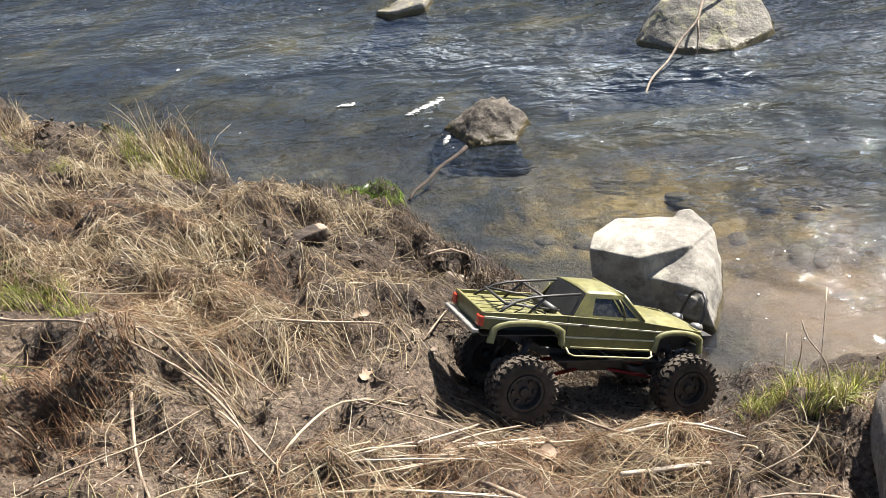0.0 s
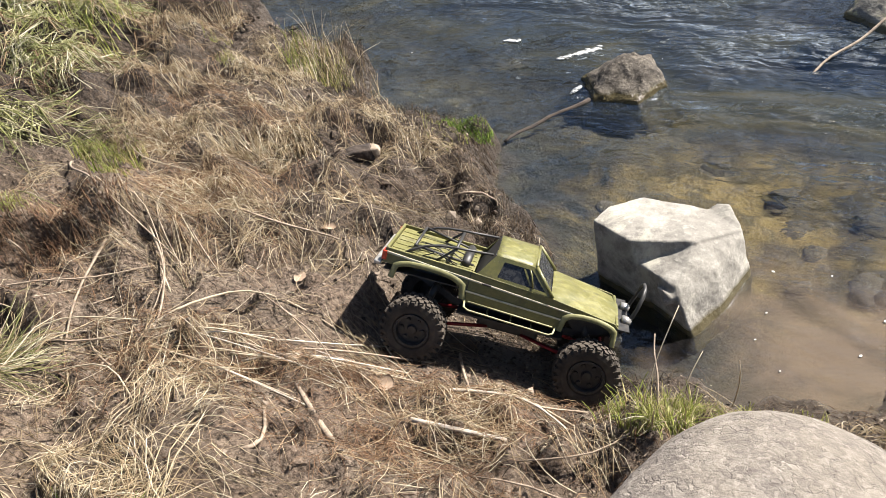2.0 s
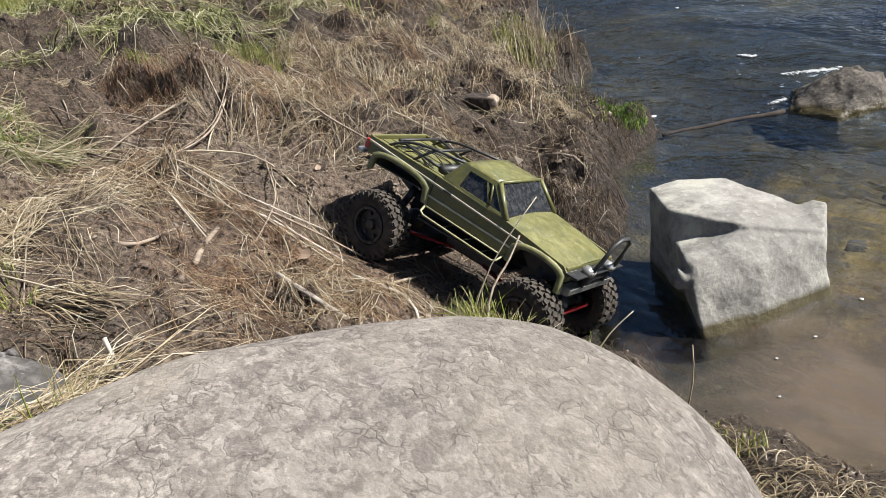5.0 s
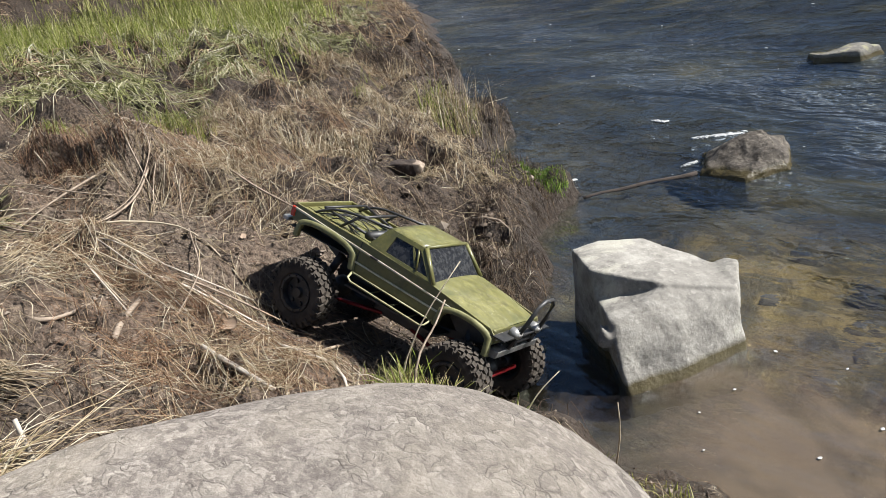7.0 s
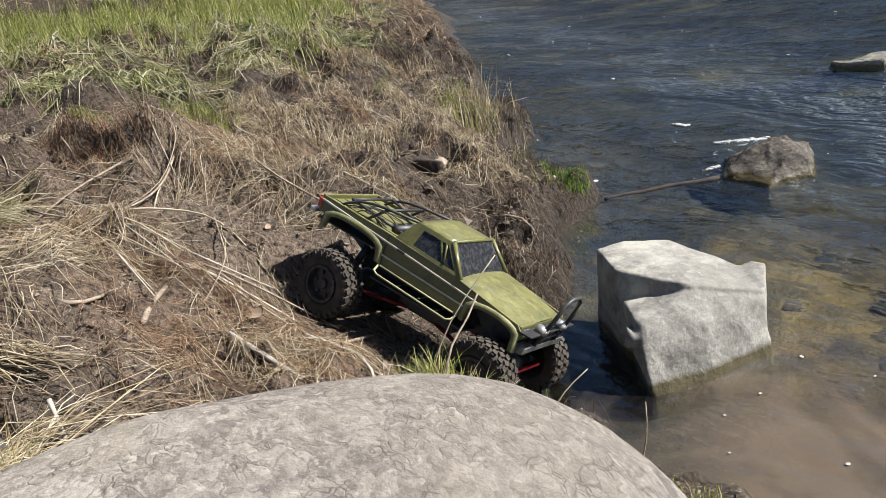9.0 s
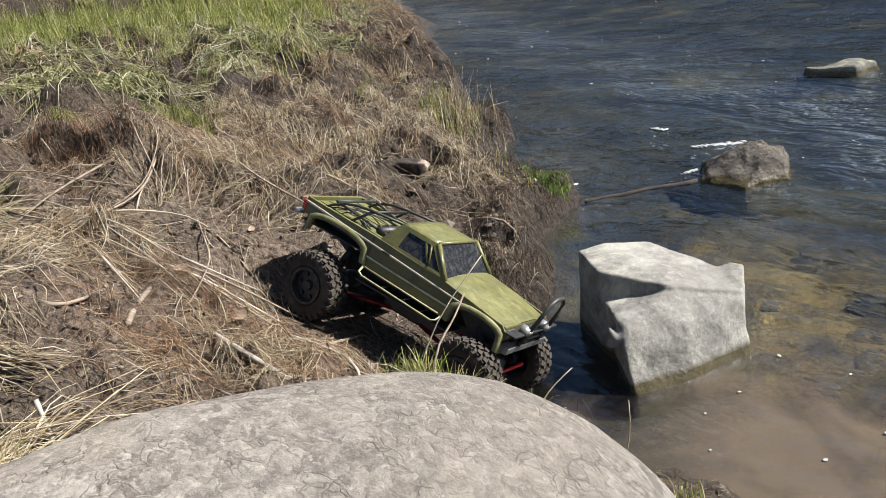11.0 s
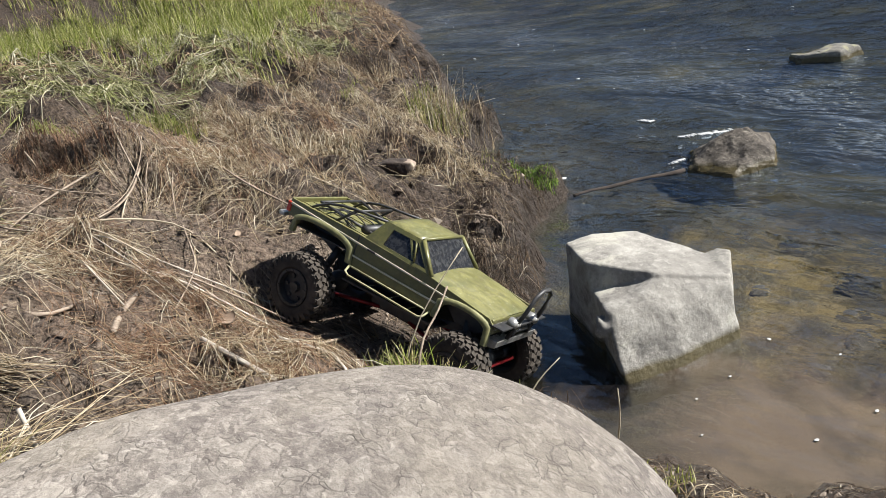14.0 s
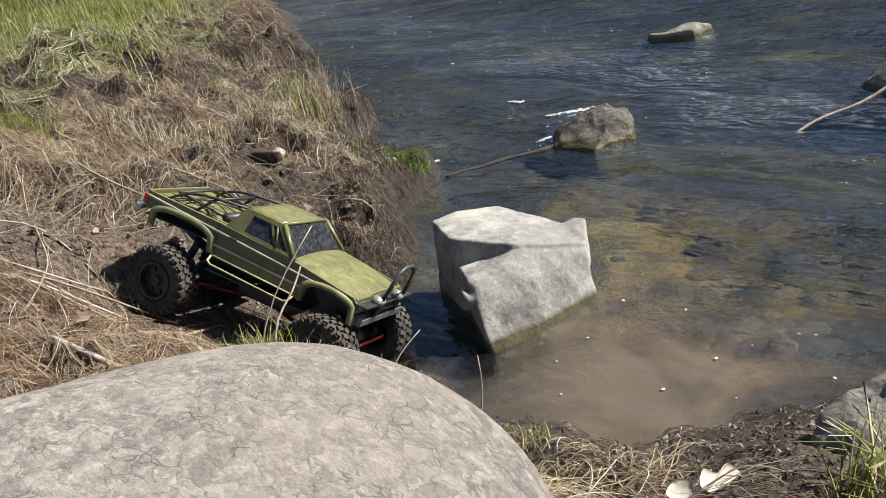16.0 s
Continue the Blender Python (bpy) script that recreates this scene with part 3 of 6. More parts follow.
def steps(lo, hi, fine, reach, grow):
    mid = list(np.arange(lo, hi + 1e-6, fine))
    a, s = [], fine
    v = lo
    while v > -reach:
        s *= grow
        v -= s
        a.append(v)
    b, s = [], fine
    v = hi
    while v < reach:
        s *= grow
        v += s
        b.append(v)
    return np.array(a[::-1] + mid + b)


def grid_sheet(name, xs, ys, zf, material):
    gx, gy = np.meshgrid(xs, ys)
    gz = zf(gx, gy)
    v = np.stack([gx.ravel(), gy.ravel(), gz.ravel()], 1)
    nx, ny = len(xs), len(ys)
    i = (np.arange(ny - 1)[:, None] * nx + np.arange(nx - 1)[None, :]).ravel()
    return mesh_from(name, v, np.stack([i, i + 1, i + nx + 1, i + nx], 1), material)


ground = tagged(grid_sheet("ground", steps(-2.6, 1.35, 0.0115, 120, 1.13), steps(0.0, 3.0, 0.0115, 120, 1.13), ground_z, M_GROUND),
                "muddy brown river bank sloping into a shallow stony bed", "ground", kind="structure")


def ripple_z(x, y):
    far = sstep(1.3, 2.1, 0.42 * x + 0.907 * y)
    near = np.exp(-(np.hypot(x, y - 1.5) / 6) ** 2)
    return near * (0.002 + 0.008 * far) * fbm(x * 0.87 - y * 0.5, (x * 0.5 + y * 0.87) * 1.7, 6, 3, 11)


water = tagged(grid_sheet("water", steps(-1.4, 1.6, 0.02, 110, 1.12), steps(1.0, 3.4, 0.02, 110, 1.12), ripple_z, M_WATER),
               "shallow rippling river water with muddy edge and sun glints", "water", kind="structure")
water.visible_shadow = False


# ---- rocks ----
def refine(bm, size, rounds=6):
    for _ in range(rounds):
        long = [e for e in bm.edges if e.calc_length() > size]
        if not long:
            break
        bmesh.ops.subdivide_edges(bm, edges=long, cuts=1)
        bmesh.ops.triangulate(bm, faces=bm.faces[:])


def roughen(bm, amount, scale, seed, octaves=5):
    bm.normal_update()
    moves = []
    off = Vector((seed * 3.1, seed * 1.7, seed * 5.3))
    for v in bm.verts:
        f = noise.fractal(v.co * scale + off, 0.9, 2.1, octaves)
        r = noise.ridged_multi_fractal(v.co * scale * 0.6 - off, 0.9, 2.0, 3, 1.0, 2.0) - 1.2
        moves.append(v.normal * amount * (f + 0.35 * r))
    for v, m in zip(bm.verts, moves):
        v.co += m


def angular_rock(name, blocks, material, bevel=0.012, size=0.012, amount=0.004, scale=14, seed=1):
    """A broken stone made of one or more blocks, each given by its corners."""
    whole = bmesh.new()
    for corners in blocks:
        bm = bmesh.new()
        for c in corners:
            bm.verts.new(c)
        hull = bmesh.ops.convex_hull(bm, input=bm.verts[:])
        bmesh.ops.delete(bm, geom=[g for g in hull["geom_interior"] if isinstance(g, bmesh.types.BMVert)], context="VERTS")
        bmesh.ops.dissolve_limit(bm, angle_limit=radians(9), verts=bm.verts[:], edges=bm.edges[:])
        bmesh.ops.bevel(bm, geom=bm.edges[:], offset=bevel, segments=2, profile=0.6, affect="EDGES", clamp_overlap=True)
        bmesh.ops.triangulate(bm, faces=bm.faces[:])
        refine(bm, size)
        tmp = bpy.data.meshes.new("block")
        bm.to_mesh(tmp)
        bm.free()
        whole.from_mesh(tmp)
        bpy.data.meshes.remove(tmp)
    roughen(whole, amount, scale, seed)
    return part(name, whole, material)


def footed(corners, k=1.5):
    """Spreads the corners that lie deep under water."""
    cx, cy = sum(c[0] for c in corners) / len(corners), sum(c[1] for c in corners) / len(corners)
    return [(cx + (x - cx) * k, cy + (y - cy) * k, z - 0.08) if z < -0.05 else (x, y, z) for x, y, z in corners]


def round_rock(name, m, material, subdiv=5, amount=0.02, scale=4, seed=1):
    bm = bmesh.new()
    bmesh.ops.create_icosphere(bm, subdivisions=subdiv, radius=1.0)
    bmesh.ops.transform(bm, matrix=m, verts=bm.verts[:])
    roughen(bm, amount, scale, seed)
    return part(name, bm, material)


def weld(ob, voxel):
    """Melts the blocks of a stone into one skin."""
    md = ob.modifiers.new("skin", "REMESH")
    md.mode, md.voxel_size, md.use_smooth_shade = "VOXEL", voxel, True
    return ob


main_block = [(0.163, 1.379, 0.139), (0.178, 1.430, 0.139), (0.235, 1.483, 0.134), (0.335, 1.502, 0.112), (0.400, 1.500, 0.104), (0.440, 1.462, 0.099), (0.414, 1.422, 0.108), (0.376, 1.370, 0.128), (0.253, 1.330, 0.140),
              (0.268, 1.324, 0.102), (0.372, 1.362, 0.110), (0.174, 1.352, 0.0), (0.300, 1.296, 0.0), (0.17, 1.36, -0.13), (0.31, 1.30, -0.13), (0.45, 1.44, -0.13), (0.455, 1.452, 0.0), (0.42, 1.51, -0.13), (0.20, 1.49, -0.13)]
front_block = [(0.274, 1.318, 0.094), (0.318, 1.290, 0.103), (0.346, 1.267, 0.103), (0.364, 1.268, 0.098), (0.371, 1.312, 0.111), (0.377, 1.366, 0.122), (0.413, 1.420, 0.105), (0.443, 1.458, 0.093), (0.418, 1.350, 0.085),
               (0.400, 1.237, 0.0), (0.404, 1.237, -0.13), (0.380, 1.245, 0.055), (0.300, 1.297, 0.0), (0.31, 1.30, -0.13), (0.463, 1.445, 0.0), (0.466, 1.44, -0.13), (0.42, 1.49, -0.13), (0.438, 1.330, 0.0), (0.440, 1.325, -0.13)]
peak_block = [(0.352, 1.490, 0.104), (0.376, 1.520, 0.114), (0.402, 1.518, 0.115), (0.436, 1.470, 0.101), (0.400, 1.445, 0.104), (0.36, 1.50, 0.03), (0.41, 1.51, 0.03), (0.43, 1.47, 0.03)]
knob_block = [(0.322, 1.272, 0.092), (0.344, 1.254, 0.094), (0.360, 1.252, 0.084), (0.344, 1.242, 0.066), (0.322, 1.287, 0.062), (0.364, 1.264, 0.060)]
tagged(weld(angular_rock("rock", [main_block, front_block, peak_block, knob_block], M_STONE, 0.003, 0.008, 0.0024, 18, 3), 0.0034),
       "large pale angular grey stone standing in shallow water", "rock")
tagged(angular_rock("rock", [footed([(-0.20, 2.20, -0.1), (-0.10, 2.07, -0.1), (0.04, 2.08, -0.1), (0.09, 2.2, -0.1), (0.0, 2.33, -0.1), (-0.15, 2.30, -0.1),
                                    (-0.188, 2.215, 0.006), (-0.10, 2.085, 0.008), (0.03, 2.09, 0.008), (0.078, 2.20, 0.012), (-0.13, 2.19, 0.036), (-0.06, 2.165, 0.050), (-0.060, 2.225, 0.072), (-0.03, 2.25, 0.081),
                                    (0.015, 2.225, 0.068), (0.05, 2.20, 0.040), (0.02, 2.14, 0.036), (0.01, 2.29, 0.05), (-0.12, 2.26, 0.04)])],
                    M_DARKSTONE, 0.005, 0.010, 0.010, 15, 5), "brown pointed stone standing in the current", "rock")
tagged(angular_rock("rock", [footed([(-0.49, 3.26, -0.1), (-0.41, 3.20, -0.1), (-0.29, 3.24, -0.1), (-0.26, 3.36, -0.1), (-0.38, 3.42, -0.1), (-0.500, 3.275, 0.018), (-0.42, 3.215, 0.030), (-0.30, 3.25, 0.034),
                              (-0.27, 3.34, 0.035), (-0.30, 3.31, 0.042), (-0.38, 3.40, 0.03), (-0.46, 3.30, 0.022)])], M_LICHEN, 0.008, 0.012, 0.007, 14, 7), "low flat-topped grey stone in the river", "rock")
tagged(angular_rock("rock", [footed([(0.47, 2.66, -0.1), (0.58, 2.53, -0.1), (0.77, 2.50, -0.1), (0.94, 2.6, -0.1), (0.94, 2.9, -0.1), (0.58, 2.95, -0.1), (0.49, 2.66, 0.02), (0.6, 2.555, 0.01), (0.77, 2.53, 0.01),
                              (0.92, 2.62, 0.02), (0.56, 2.74, 0.11), (0.66, 2.80, 0.155), (0.90, 2.76, 0.09), (0.8, 2.84, 0.13)])], M_LICHEN, 0.014, 0.014, 0.007, 12, 9),
       "broad grey stone with yellowish lichen and a branch over it", "rock")
tagged(angular_rock("rock", [[(0.920, 1.14, 0.03), (0.938, 1.05, 0.05), (1.12, 1.0, 0.05), (1.2, 1.2, 0.02), (1.02, 1.33, -0.05), (0.918, 1.22, -0.02), (0.932, 1.13, 0.125), (0.935, 1.19, 0.145), (0.965, 1.25, 0.15),
                              (1.06, 1.1, 0.16), (1.1, 1.2, 0.17), (0.98, 1.075, 0.125)]], M_EDGE, 0.025, 0.008, 0.011, 17, 11), "rough grey stone at the water's edge behind dry grass", "rock")
boulder_pose = Matrix.LocRotScale((0.9226, -0.0368, 0.0967), Euler((radians(30.2), radians(-5.78), radians(107.72))), (1.0206, 0.4634, 0.2370))
tagged(round_rock("boulder", boulder_pose, M_GRANITE, 6, 0.006, 5, 2), "big smooth weathered granite boulder half sunk in the bank", "boulder")
pitted = round_rock("rock", Matrix.LocRotScale((0.245, 0.275, 0.277), Euler((0.05, 0.08, 0.9)), (0.195, 0.155, 0.092)), M_PITTED, 6, 0.005, 7, 6)
for v in pitted.data.vertices:
    w = v.co + 0.018 * noise.noise_vector(v.co * 13)
    dist, at = noise.voronoi(Vector((w.x * 26, w.y * 17, w.z * 22)))
    hollow = max(0.0, min(1.0, (0.52 - dist[0]) / 0.22))
    depth = max(0.0, min(1.0, 0.4 + 2.2 * noise.noise(at[0] * 3.7)))
    v.co -= v.normal * (0.017 * depth * hollow * hollow * (3 - 2 * hollow) + 0.006 * math.exp(-((dist[1] - dist[0]) / 0.1) ** 2))
tagged(pitted, "low dark grey pitted stone sunk in the bank", "rock")


# stones lying on the river bed
rng = random.Random(23)
stone_shapes = []
for k in range(6):
    bm = bmesh.new()
    bmesh.ops.create_icosphere(bm, subdivisions=3, radius=1.0, matrix=Matrix.Diagonal((1.0, rng.uniform(0.6, 0.85), rng.uniform(0.4, 0.6), 1)))
    roughen(bm, 0.12, 1.3, 40 + k, 4)
    me = bpy.data.meshes.new("river_stone")
    bm.to_mesh(me)
    bm.free()
    me.materials.append(M_DARKSTONE)
    me.polygons.foreach_set("use_smooth", [True] * len(me.polygons))
    stone_shapes.append(me)
bed_stones = [(0.79, 1.44, 0.06), (0.66, 1.77, 0.06), (0.46, 1.86, 0.055), (0.76, 1.55, 0.05), (0.19, 1.64, 0.05), (0.08, 1.66, 0.04), (0.56, 1.64, 0.05), (0.28, 1.95, 0.06), (0.9, 1.75, 0.07), (0.95, 2.1, 0.08)]
while len(bed_stones) < 34:
    bed_stones.append((rng.uniform(0.45, 1.3), rng.uniform(1.45, 2.1), rng.uniform(0.03, 0.065)))
while len(bed_stones) < 54:
    bed_stones.append((rng.uniform(-0.1, 1.7), rng.uniform(1.3, 2.7), rng.uniform(0.015, 0.04)))
for x, y, r in bed_stones:
    if shore_dist(np.array([x]), np.array([y]))[0] > -0.14 or math.hypot(x - 0.32, y - 1.38) < 0.2 + r:
        continue
    zb = float(ground_z(np.array([x]), np.array([y]))[0])
    r = min(r * 0.85, -zb * 0.6)
    ob = new("river_stone", rng.choice(stone_shapes))
    ob.matrix_world = pose(x, y, zb - 0.1 * r, rng.uniform(-10, 10), rng.uniform(-10, 10), rng.uniform(0, 360)) @ Matrix.Diagonal((r, r, r, 1))
    tagged(ob, "rounded dark stone under shallow water", "stone", "stones on the river bed")


# ---- grasses ----
def strands(name, roots, length, width, lift, seed, material, heading=None, spread=math.pi, segs=4, curl=0.5, upright=False):
    """Many thin three-sided blades; lying ones follow the ground, upright ones rise and bend over."""
    rng = np.random.default_rng(seed)
    n = len(roots)
    x, y = roots[:, 0], roots[:, 1]
    L = rng.uniform(*length, n)
    az = rng.uniform(-math.pi, math.pi, n) if heading is None else heading + rng.normal(0, spread, n)
    bend = rng.normal(0, curl, n)
    w = rng.uniform(*width, n)
    up = rng.uniform(*lift, n)
    rings, line = [], []
    px, py = x.copy(), y.copy()
    base = ground_z(x, y)
    if upright:
        lean = rng.uniform(0.1, 0.75, n)
    for i in range(segs + 1):
        f = i / segs
        if upright:
            out = L * lean * f * f
            cx, cy = x + np.cos(az) * out, y + np.sin(az) * out
            cz = base - 0.004 + L * f * np.sqrt(np.clip(1 - (lean * f) ** 2, 0.05, 1)) * (1 - 0.25 * lean * f)
        else:
            a = az + bend * (f - 0.5) * 2
            if i:
                px, py = px + np.cos(a) * L / segs, py + np.sin(a) * L / segs
            cx, cy = px, py
            cz = ground_z(cx, cy) + w * 0.5 + up * (math.sin(math.pi * min(1, f * 0.9 + 0.05)) * 0.8 + f * 0.4)
        line.append([cx, cy, cz])
    if not upright:
        for _ in range(4):
            for i in range(1, segs):
                line[i][2] = np.maximum(line[i][2], 0.5 * (line[i - 1][2] + line[i + 1][2]))
    for i, (cx, cy, cz) in enumerate(line):
        f = i / segs
        ww = w * (1 - 0.75 * f if upright else 1 - 0.5 * f)
        nx, ny = -np.sin(az), np.cos(az)
        rings.append(np.stack([np.stack([cx + nx * ww / 2, cy + ny * ww / 2, cz], 1), np.stack([cx - nx * ww / 2, cy - ny * ww / 2, cz], 1),
                               np.stack([cx, cy, cz + ww * 0.45], 1) + (np.stack([np.cos(az), np.sin(az), 0 * az], 1) * ww[:, None] * 0.5 if upright else 0)], 1))
    v = np.stack(rings, 1)  # n, ring, 3, xyz
    k = 3 * (segs + 1)
    f = []
    for i in range(segs):
        for j in range(3):
            a, b = 3 * i + j, 3 * i + (j + 1) % 3
            f.append((a, b, b + 3, a + 3))
    f = (np.arange(n)[:, None, None] * k + np.array(f)[None]).reshape(-1, 4)
    return mesh_from(name, v.reshape(-1, 3), f, material)


def scatter(n, box, seed, keep):
    """Places in the box (x0, y0, x1, y1) for which keep(x, y) is above a random number."""
    rng = np.random.default_rng(seed)
    got = []
    tot = 0
    for _ in range(60):
        p = rng.uniform((box[0], box[1]), (box[2], box[3]), (n, 2))
        p = p[rng.uniform(0, 1, n) < keep(p[:, 0], p[:, 1])]
        got.append(p)
        tot += len(p)
        if tot >= n:
            break
    return np.concatenate(got)[:n]


def on_land(x, y, edge=0.06):
    return sstep(edge, edge + 0.05, shore_dist(x, y))


def clear_of_stones(x, y):
    c, s = math.cos(radians(107.72)), math.sin(radians(107.72))
    u, v = (x - 0.92) * c + (y + 0.04) * s, -(x - 0.92) * s + (y + 0.04) * c
    b = (u / 0.98) ** 2 + (v / 0.40) ** 2 > 1
    p = ((x - 0.225) / 0.15) ** 2 + ((y - 0.31) / 0.12) ** 2 > 1
    return b & p


def gaps(x, y):
    return 0.04 + 0.96 * np.maximum(sstep(0.02, 0.12, fbm(x, y, 6.5, 3, 121)), sstep(1.1, 0.95, y))


def worn(x, y):
    """Less straw on the trodden outer bank."""
    return 1 - 0.72 * sstep(1.02, 1.2, y) * sstep(1.95, 1.7, y) * sstep(-1.15, -0.8, x) * sstep(-0.08, 0.06, fbm(x, y, 4.5, 2, 151))


def bare(x, y):
    """Thins the thatch over the trodden mud."""
    m = 0.03 + 1.6 * sstep(0.0, 0.34, fbm(x, y, 6, 3, 21))
    for cx, cy, r in ((-0.24, 0.93, 0.14), (-0.03, 0.60, 0.12), (0.12, 0.62, 0.10), (0.12, 1.12, 0.1), (-0.35, 1.25, 0.12), (0.72, 1.1, 0.15), (-0.62, 1.15, 0.1), (-0.75, 0.66, 0.1), (0.08, 0.50, 0.08), (-0.5, 0.62, 0.09), (-0.34, 0.79, 0.09), (-0.31, 0.96, 0.08), (0.03, 0.58, 0.12), (-0.1, 0.55, 0.1), (0.12, 0.53, 0.09), (-0.67, 0.61, 0.1), (-0.2, 1.02, 0.1), (-0.3, 1.15, 0.1), (-0.05, 0.64, 0.08), (-0.02, 1.3, 0.14), (0.1, 1.18, 0.1)):
        m = m * (1 - 0.9 * np.exp(-((x - cx) ** 2 + (y - cy) ** 2) / r ** 2))
    for cx, cy, r in ((-0.22, 0.70, 0.10), (0.18, 0.74, 0.12), (-0.15, 0.36, 0.14), (-0.42, 1.05, 0.12), (-0.55, 1.38, 0.1)):
        m = m + 0.9 * np.exp(-((x - cx) ** 2 + (y - cy) ** 2) / r ** 2)
    return np.clip(m, 0, 1) * gaps(x, y) * worn(x, y)


def inland(x, y):
    """The matted pale grass away from the water."""
    return sstep(0.0, 0.34, -0.857 * (x + 0.9) - 0.514 * (y - 1.0) - 0.42 * sstep(0.85, 0.4, y) * sstep(-1.7, -1.2, x) + 0.25 * fbm(x, y, 3.0, 3, 31))


def thatch_keep(x, y):
    return on_land(x, y) * clear_of_stones(x, y) * bare(x, y)


VIEW = (-2.1, 0.0, 1.2, 2.6)


def yellow(x, y):
    """Where the straw is long and pale: the near bank, beside the stones and by the reeds."""
    m = 0.25 + 0 * x
    for cx, cy, r, w in ((-0.2, 0.30, 0.28, 0.7), (0.36, 0.46, 0.10, 0.4), (-0.15, 0.72, 0.16, 0.6), (0.2, 0.76, 0.10, 0.4), (-0.35, 1.55, 0.2, 0.4), (-0.5, 1.08, 0.2, 0.5), (-0.22, 1.28, 0.16, 0.4), (0.75, 0.98, 0.2, 0.5)):
        m = m + w * np.exp(-((x - cx) ** 2 + (y - cy) ** 2) / r ** 2)
    return np.clip(m, 0, 1)


tagged(strands("dead_grass", scatter(2300, VIEW, 1, lambda x, y: thatch_keep(x, y) * (1 - 0.3 * inland(x, y)) * (0.12 + 0.88 * sstep(-0.06, 0.12, fbm(x, y, 3.5, 2, 77))) * (0.25 + 0.75 * sstep(0.08, 0.28, shore_dist(x, y)))), (0.02, 0.08), (0.0007, 0.0016), (0.0, 0.016), 1, M_RUST, curl=0.8, segs=3),
       "russet brown dead grass matted over the mud", "dead grass", kind="stuff")
MATS = ((-0.54, 1.04, 0.09), (-0.44, 0.99, 0.08), (-0.42, 0.72, 0.07), (-0.62, 1.09, 0.08), (-0.11, 0.72, 0.08), (0.16, 0.83, 0.09), (-0.23, 0.72, 0.07), (-0.38, 0.98, 0.07), (-0.65, 1.14, 0.08), (-0.86, 1.17, 0.07),
        (0.16, 0.64, 0.05), (-1.45, 1.49, 0.1), (-1.12, 1.57, 0.1), (-0.70, 0.80, 0.08), (-0.61, 0.77, 0.08), (-0.74, 1.42, 0.09), (0.36, 0.83, 0.08), (0.41, 0.79, 0.07), (0.30, 0.91, 0.05), (0.02, 0.77, 0.06), (-0.93, 1.47, 0.09), (-0.5, 1.2, 0.07), (0.24, 0.72, 0.08), (0.30, 0.66, 0.06), (0.1, 0.68, 0.07), (-0.03, 0.67, 0.06), (0.33, 0.75, 0.07), (-0.33, 0.63, 0.06), (0.2, 0.58, 0.05))


def mats(x, y):
    m = 0 * x
    for cx, cy, r in MATS:
        m = m + np.exp(-((x - cx) ** 2 + (y - cy) ** 2) / r ** 2 * 1.2)
    return np.clip(m, 0, 1) * on_land(x, y) * clear_of_stones(x, y)


tagged(strands("grass_fibre", scatter(5200, (-1.7, 0.55, 0.55, 1.75), 21, lambda x, y: mats(x, y) * (0.1 + 0.9 * sstep(-0.05, 0.12, fbm(x, y, 13, 2, 141)))), (0.015, 0.075), (0.0005, 0.0014), (0.0, 0.022), 21, M_FIBRE, curl=0.7, segs=4),
       "tangled orange-brown fibres of rotting grass in low mats", "dead grass", kind="stuff")
tagged(strands("straw", scatter(2900, VIEW, 2, lambda x, y: (0.14 + 0.86 * thatch_keep(x, y)) * on_land(x, y) * clear_of_stones(x, y) * yellow(x, y) * (0.15 + 0.85 * sstep(0.0, 0.3, fbm(x, y, 11, 2, 91)))), (0.015, 0.12), (0.0005, 0.0018), (0.0, 0.02), 2, M_STRAW, curl=0.4, segs=6),
       "pale dry straw strewn over the bank", "straw", kind="stuff")
rng_np = np.random.default_rng(47)
wisp_at = scatter(150, VIEW, 46, lambda x, y: thatch_keep(x, y) * (1 - 0.6 * inland(x, y)) * (0.35 + 0.65 * yellow(x, y)))
wisp_dir = rng_np.uniform(-math.pi, math.pi, len(wisp_at))
wisp_roots = np.repeat(wisp_at, 26, 0) + rng_np.normal(0, 0.02, (len(wisp_at) * 26, 2))
dry = shore_dist(wisp_roots[:, 0], wisp_roots[:, 1]) > 0.03
tagged(strands("straw_wisps", wisp_roots[dry], (0.02, 0.11), (0.0005, 0.0018), (0.0, 0.028), 45, M_STRAW, heading=np.repeat(wisp_dir, 26)[dry], spread=0.33, curl=0.4, segs=5),
       "combed wisps of pale straw lying in clumps", "straw", kind="stuff")
def clumps(count, each, box, seed, keep, spread):
    """Roots in tufts, and a heading for each tuft's blades."""
    at = scatter(count, box, seed, keep)
    rng = np.random.default_rng(seed + 500)
    roots = np.repeat(at, each, 0) + rng.normal(0, spread, (len(at) * each, 2))
    turn = np.repeat(rng.uniform(-math.pi, math.pi, len(at)), each)
    ok = shore_dist(roots[:, 0], roots[:, 1]) > 0.04
    return roots[ok], turn[ok]


def mat_keep(x, y):
    return on_land(x, y, 0.38) * clear_of_stones(x, y) * inland(x, y) * (0.05 + 0.95 * sstep(-0.06, 0.1, fbm(x, y, 5.5, 3, 63)))


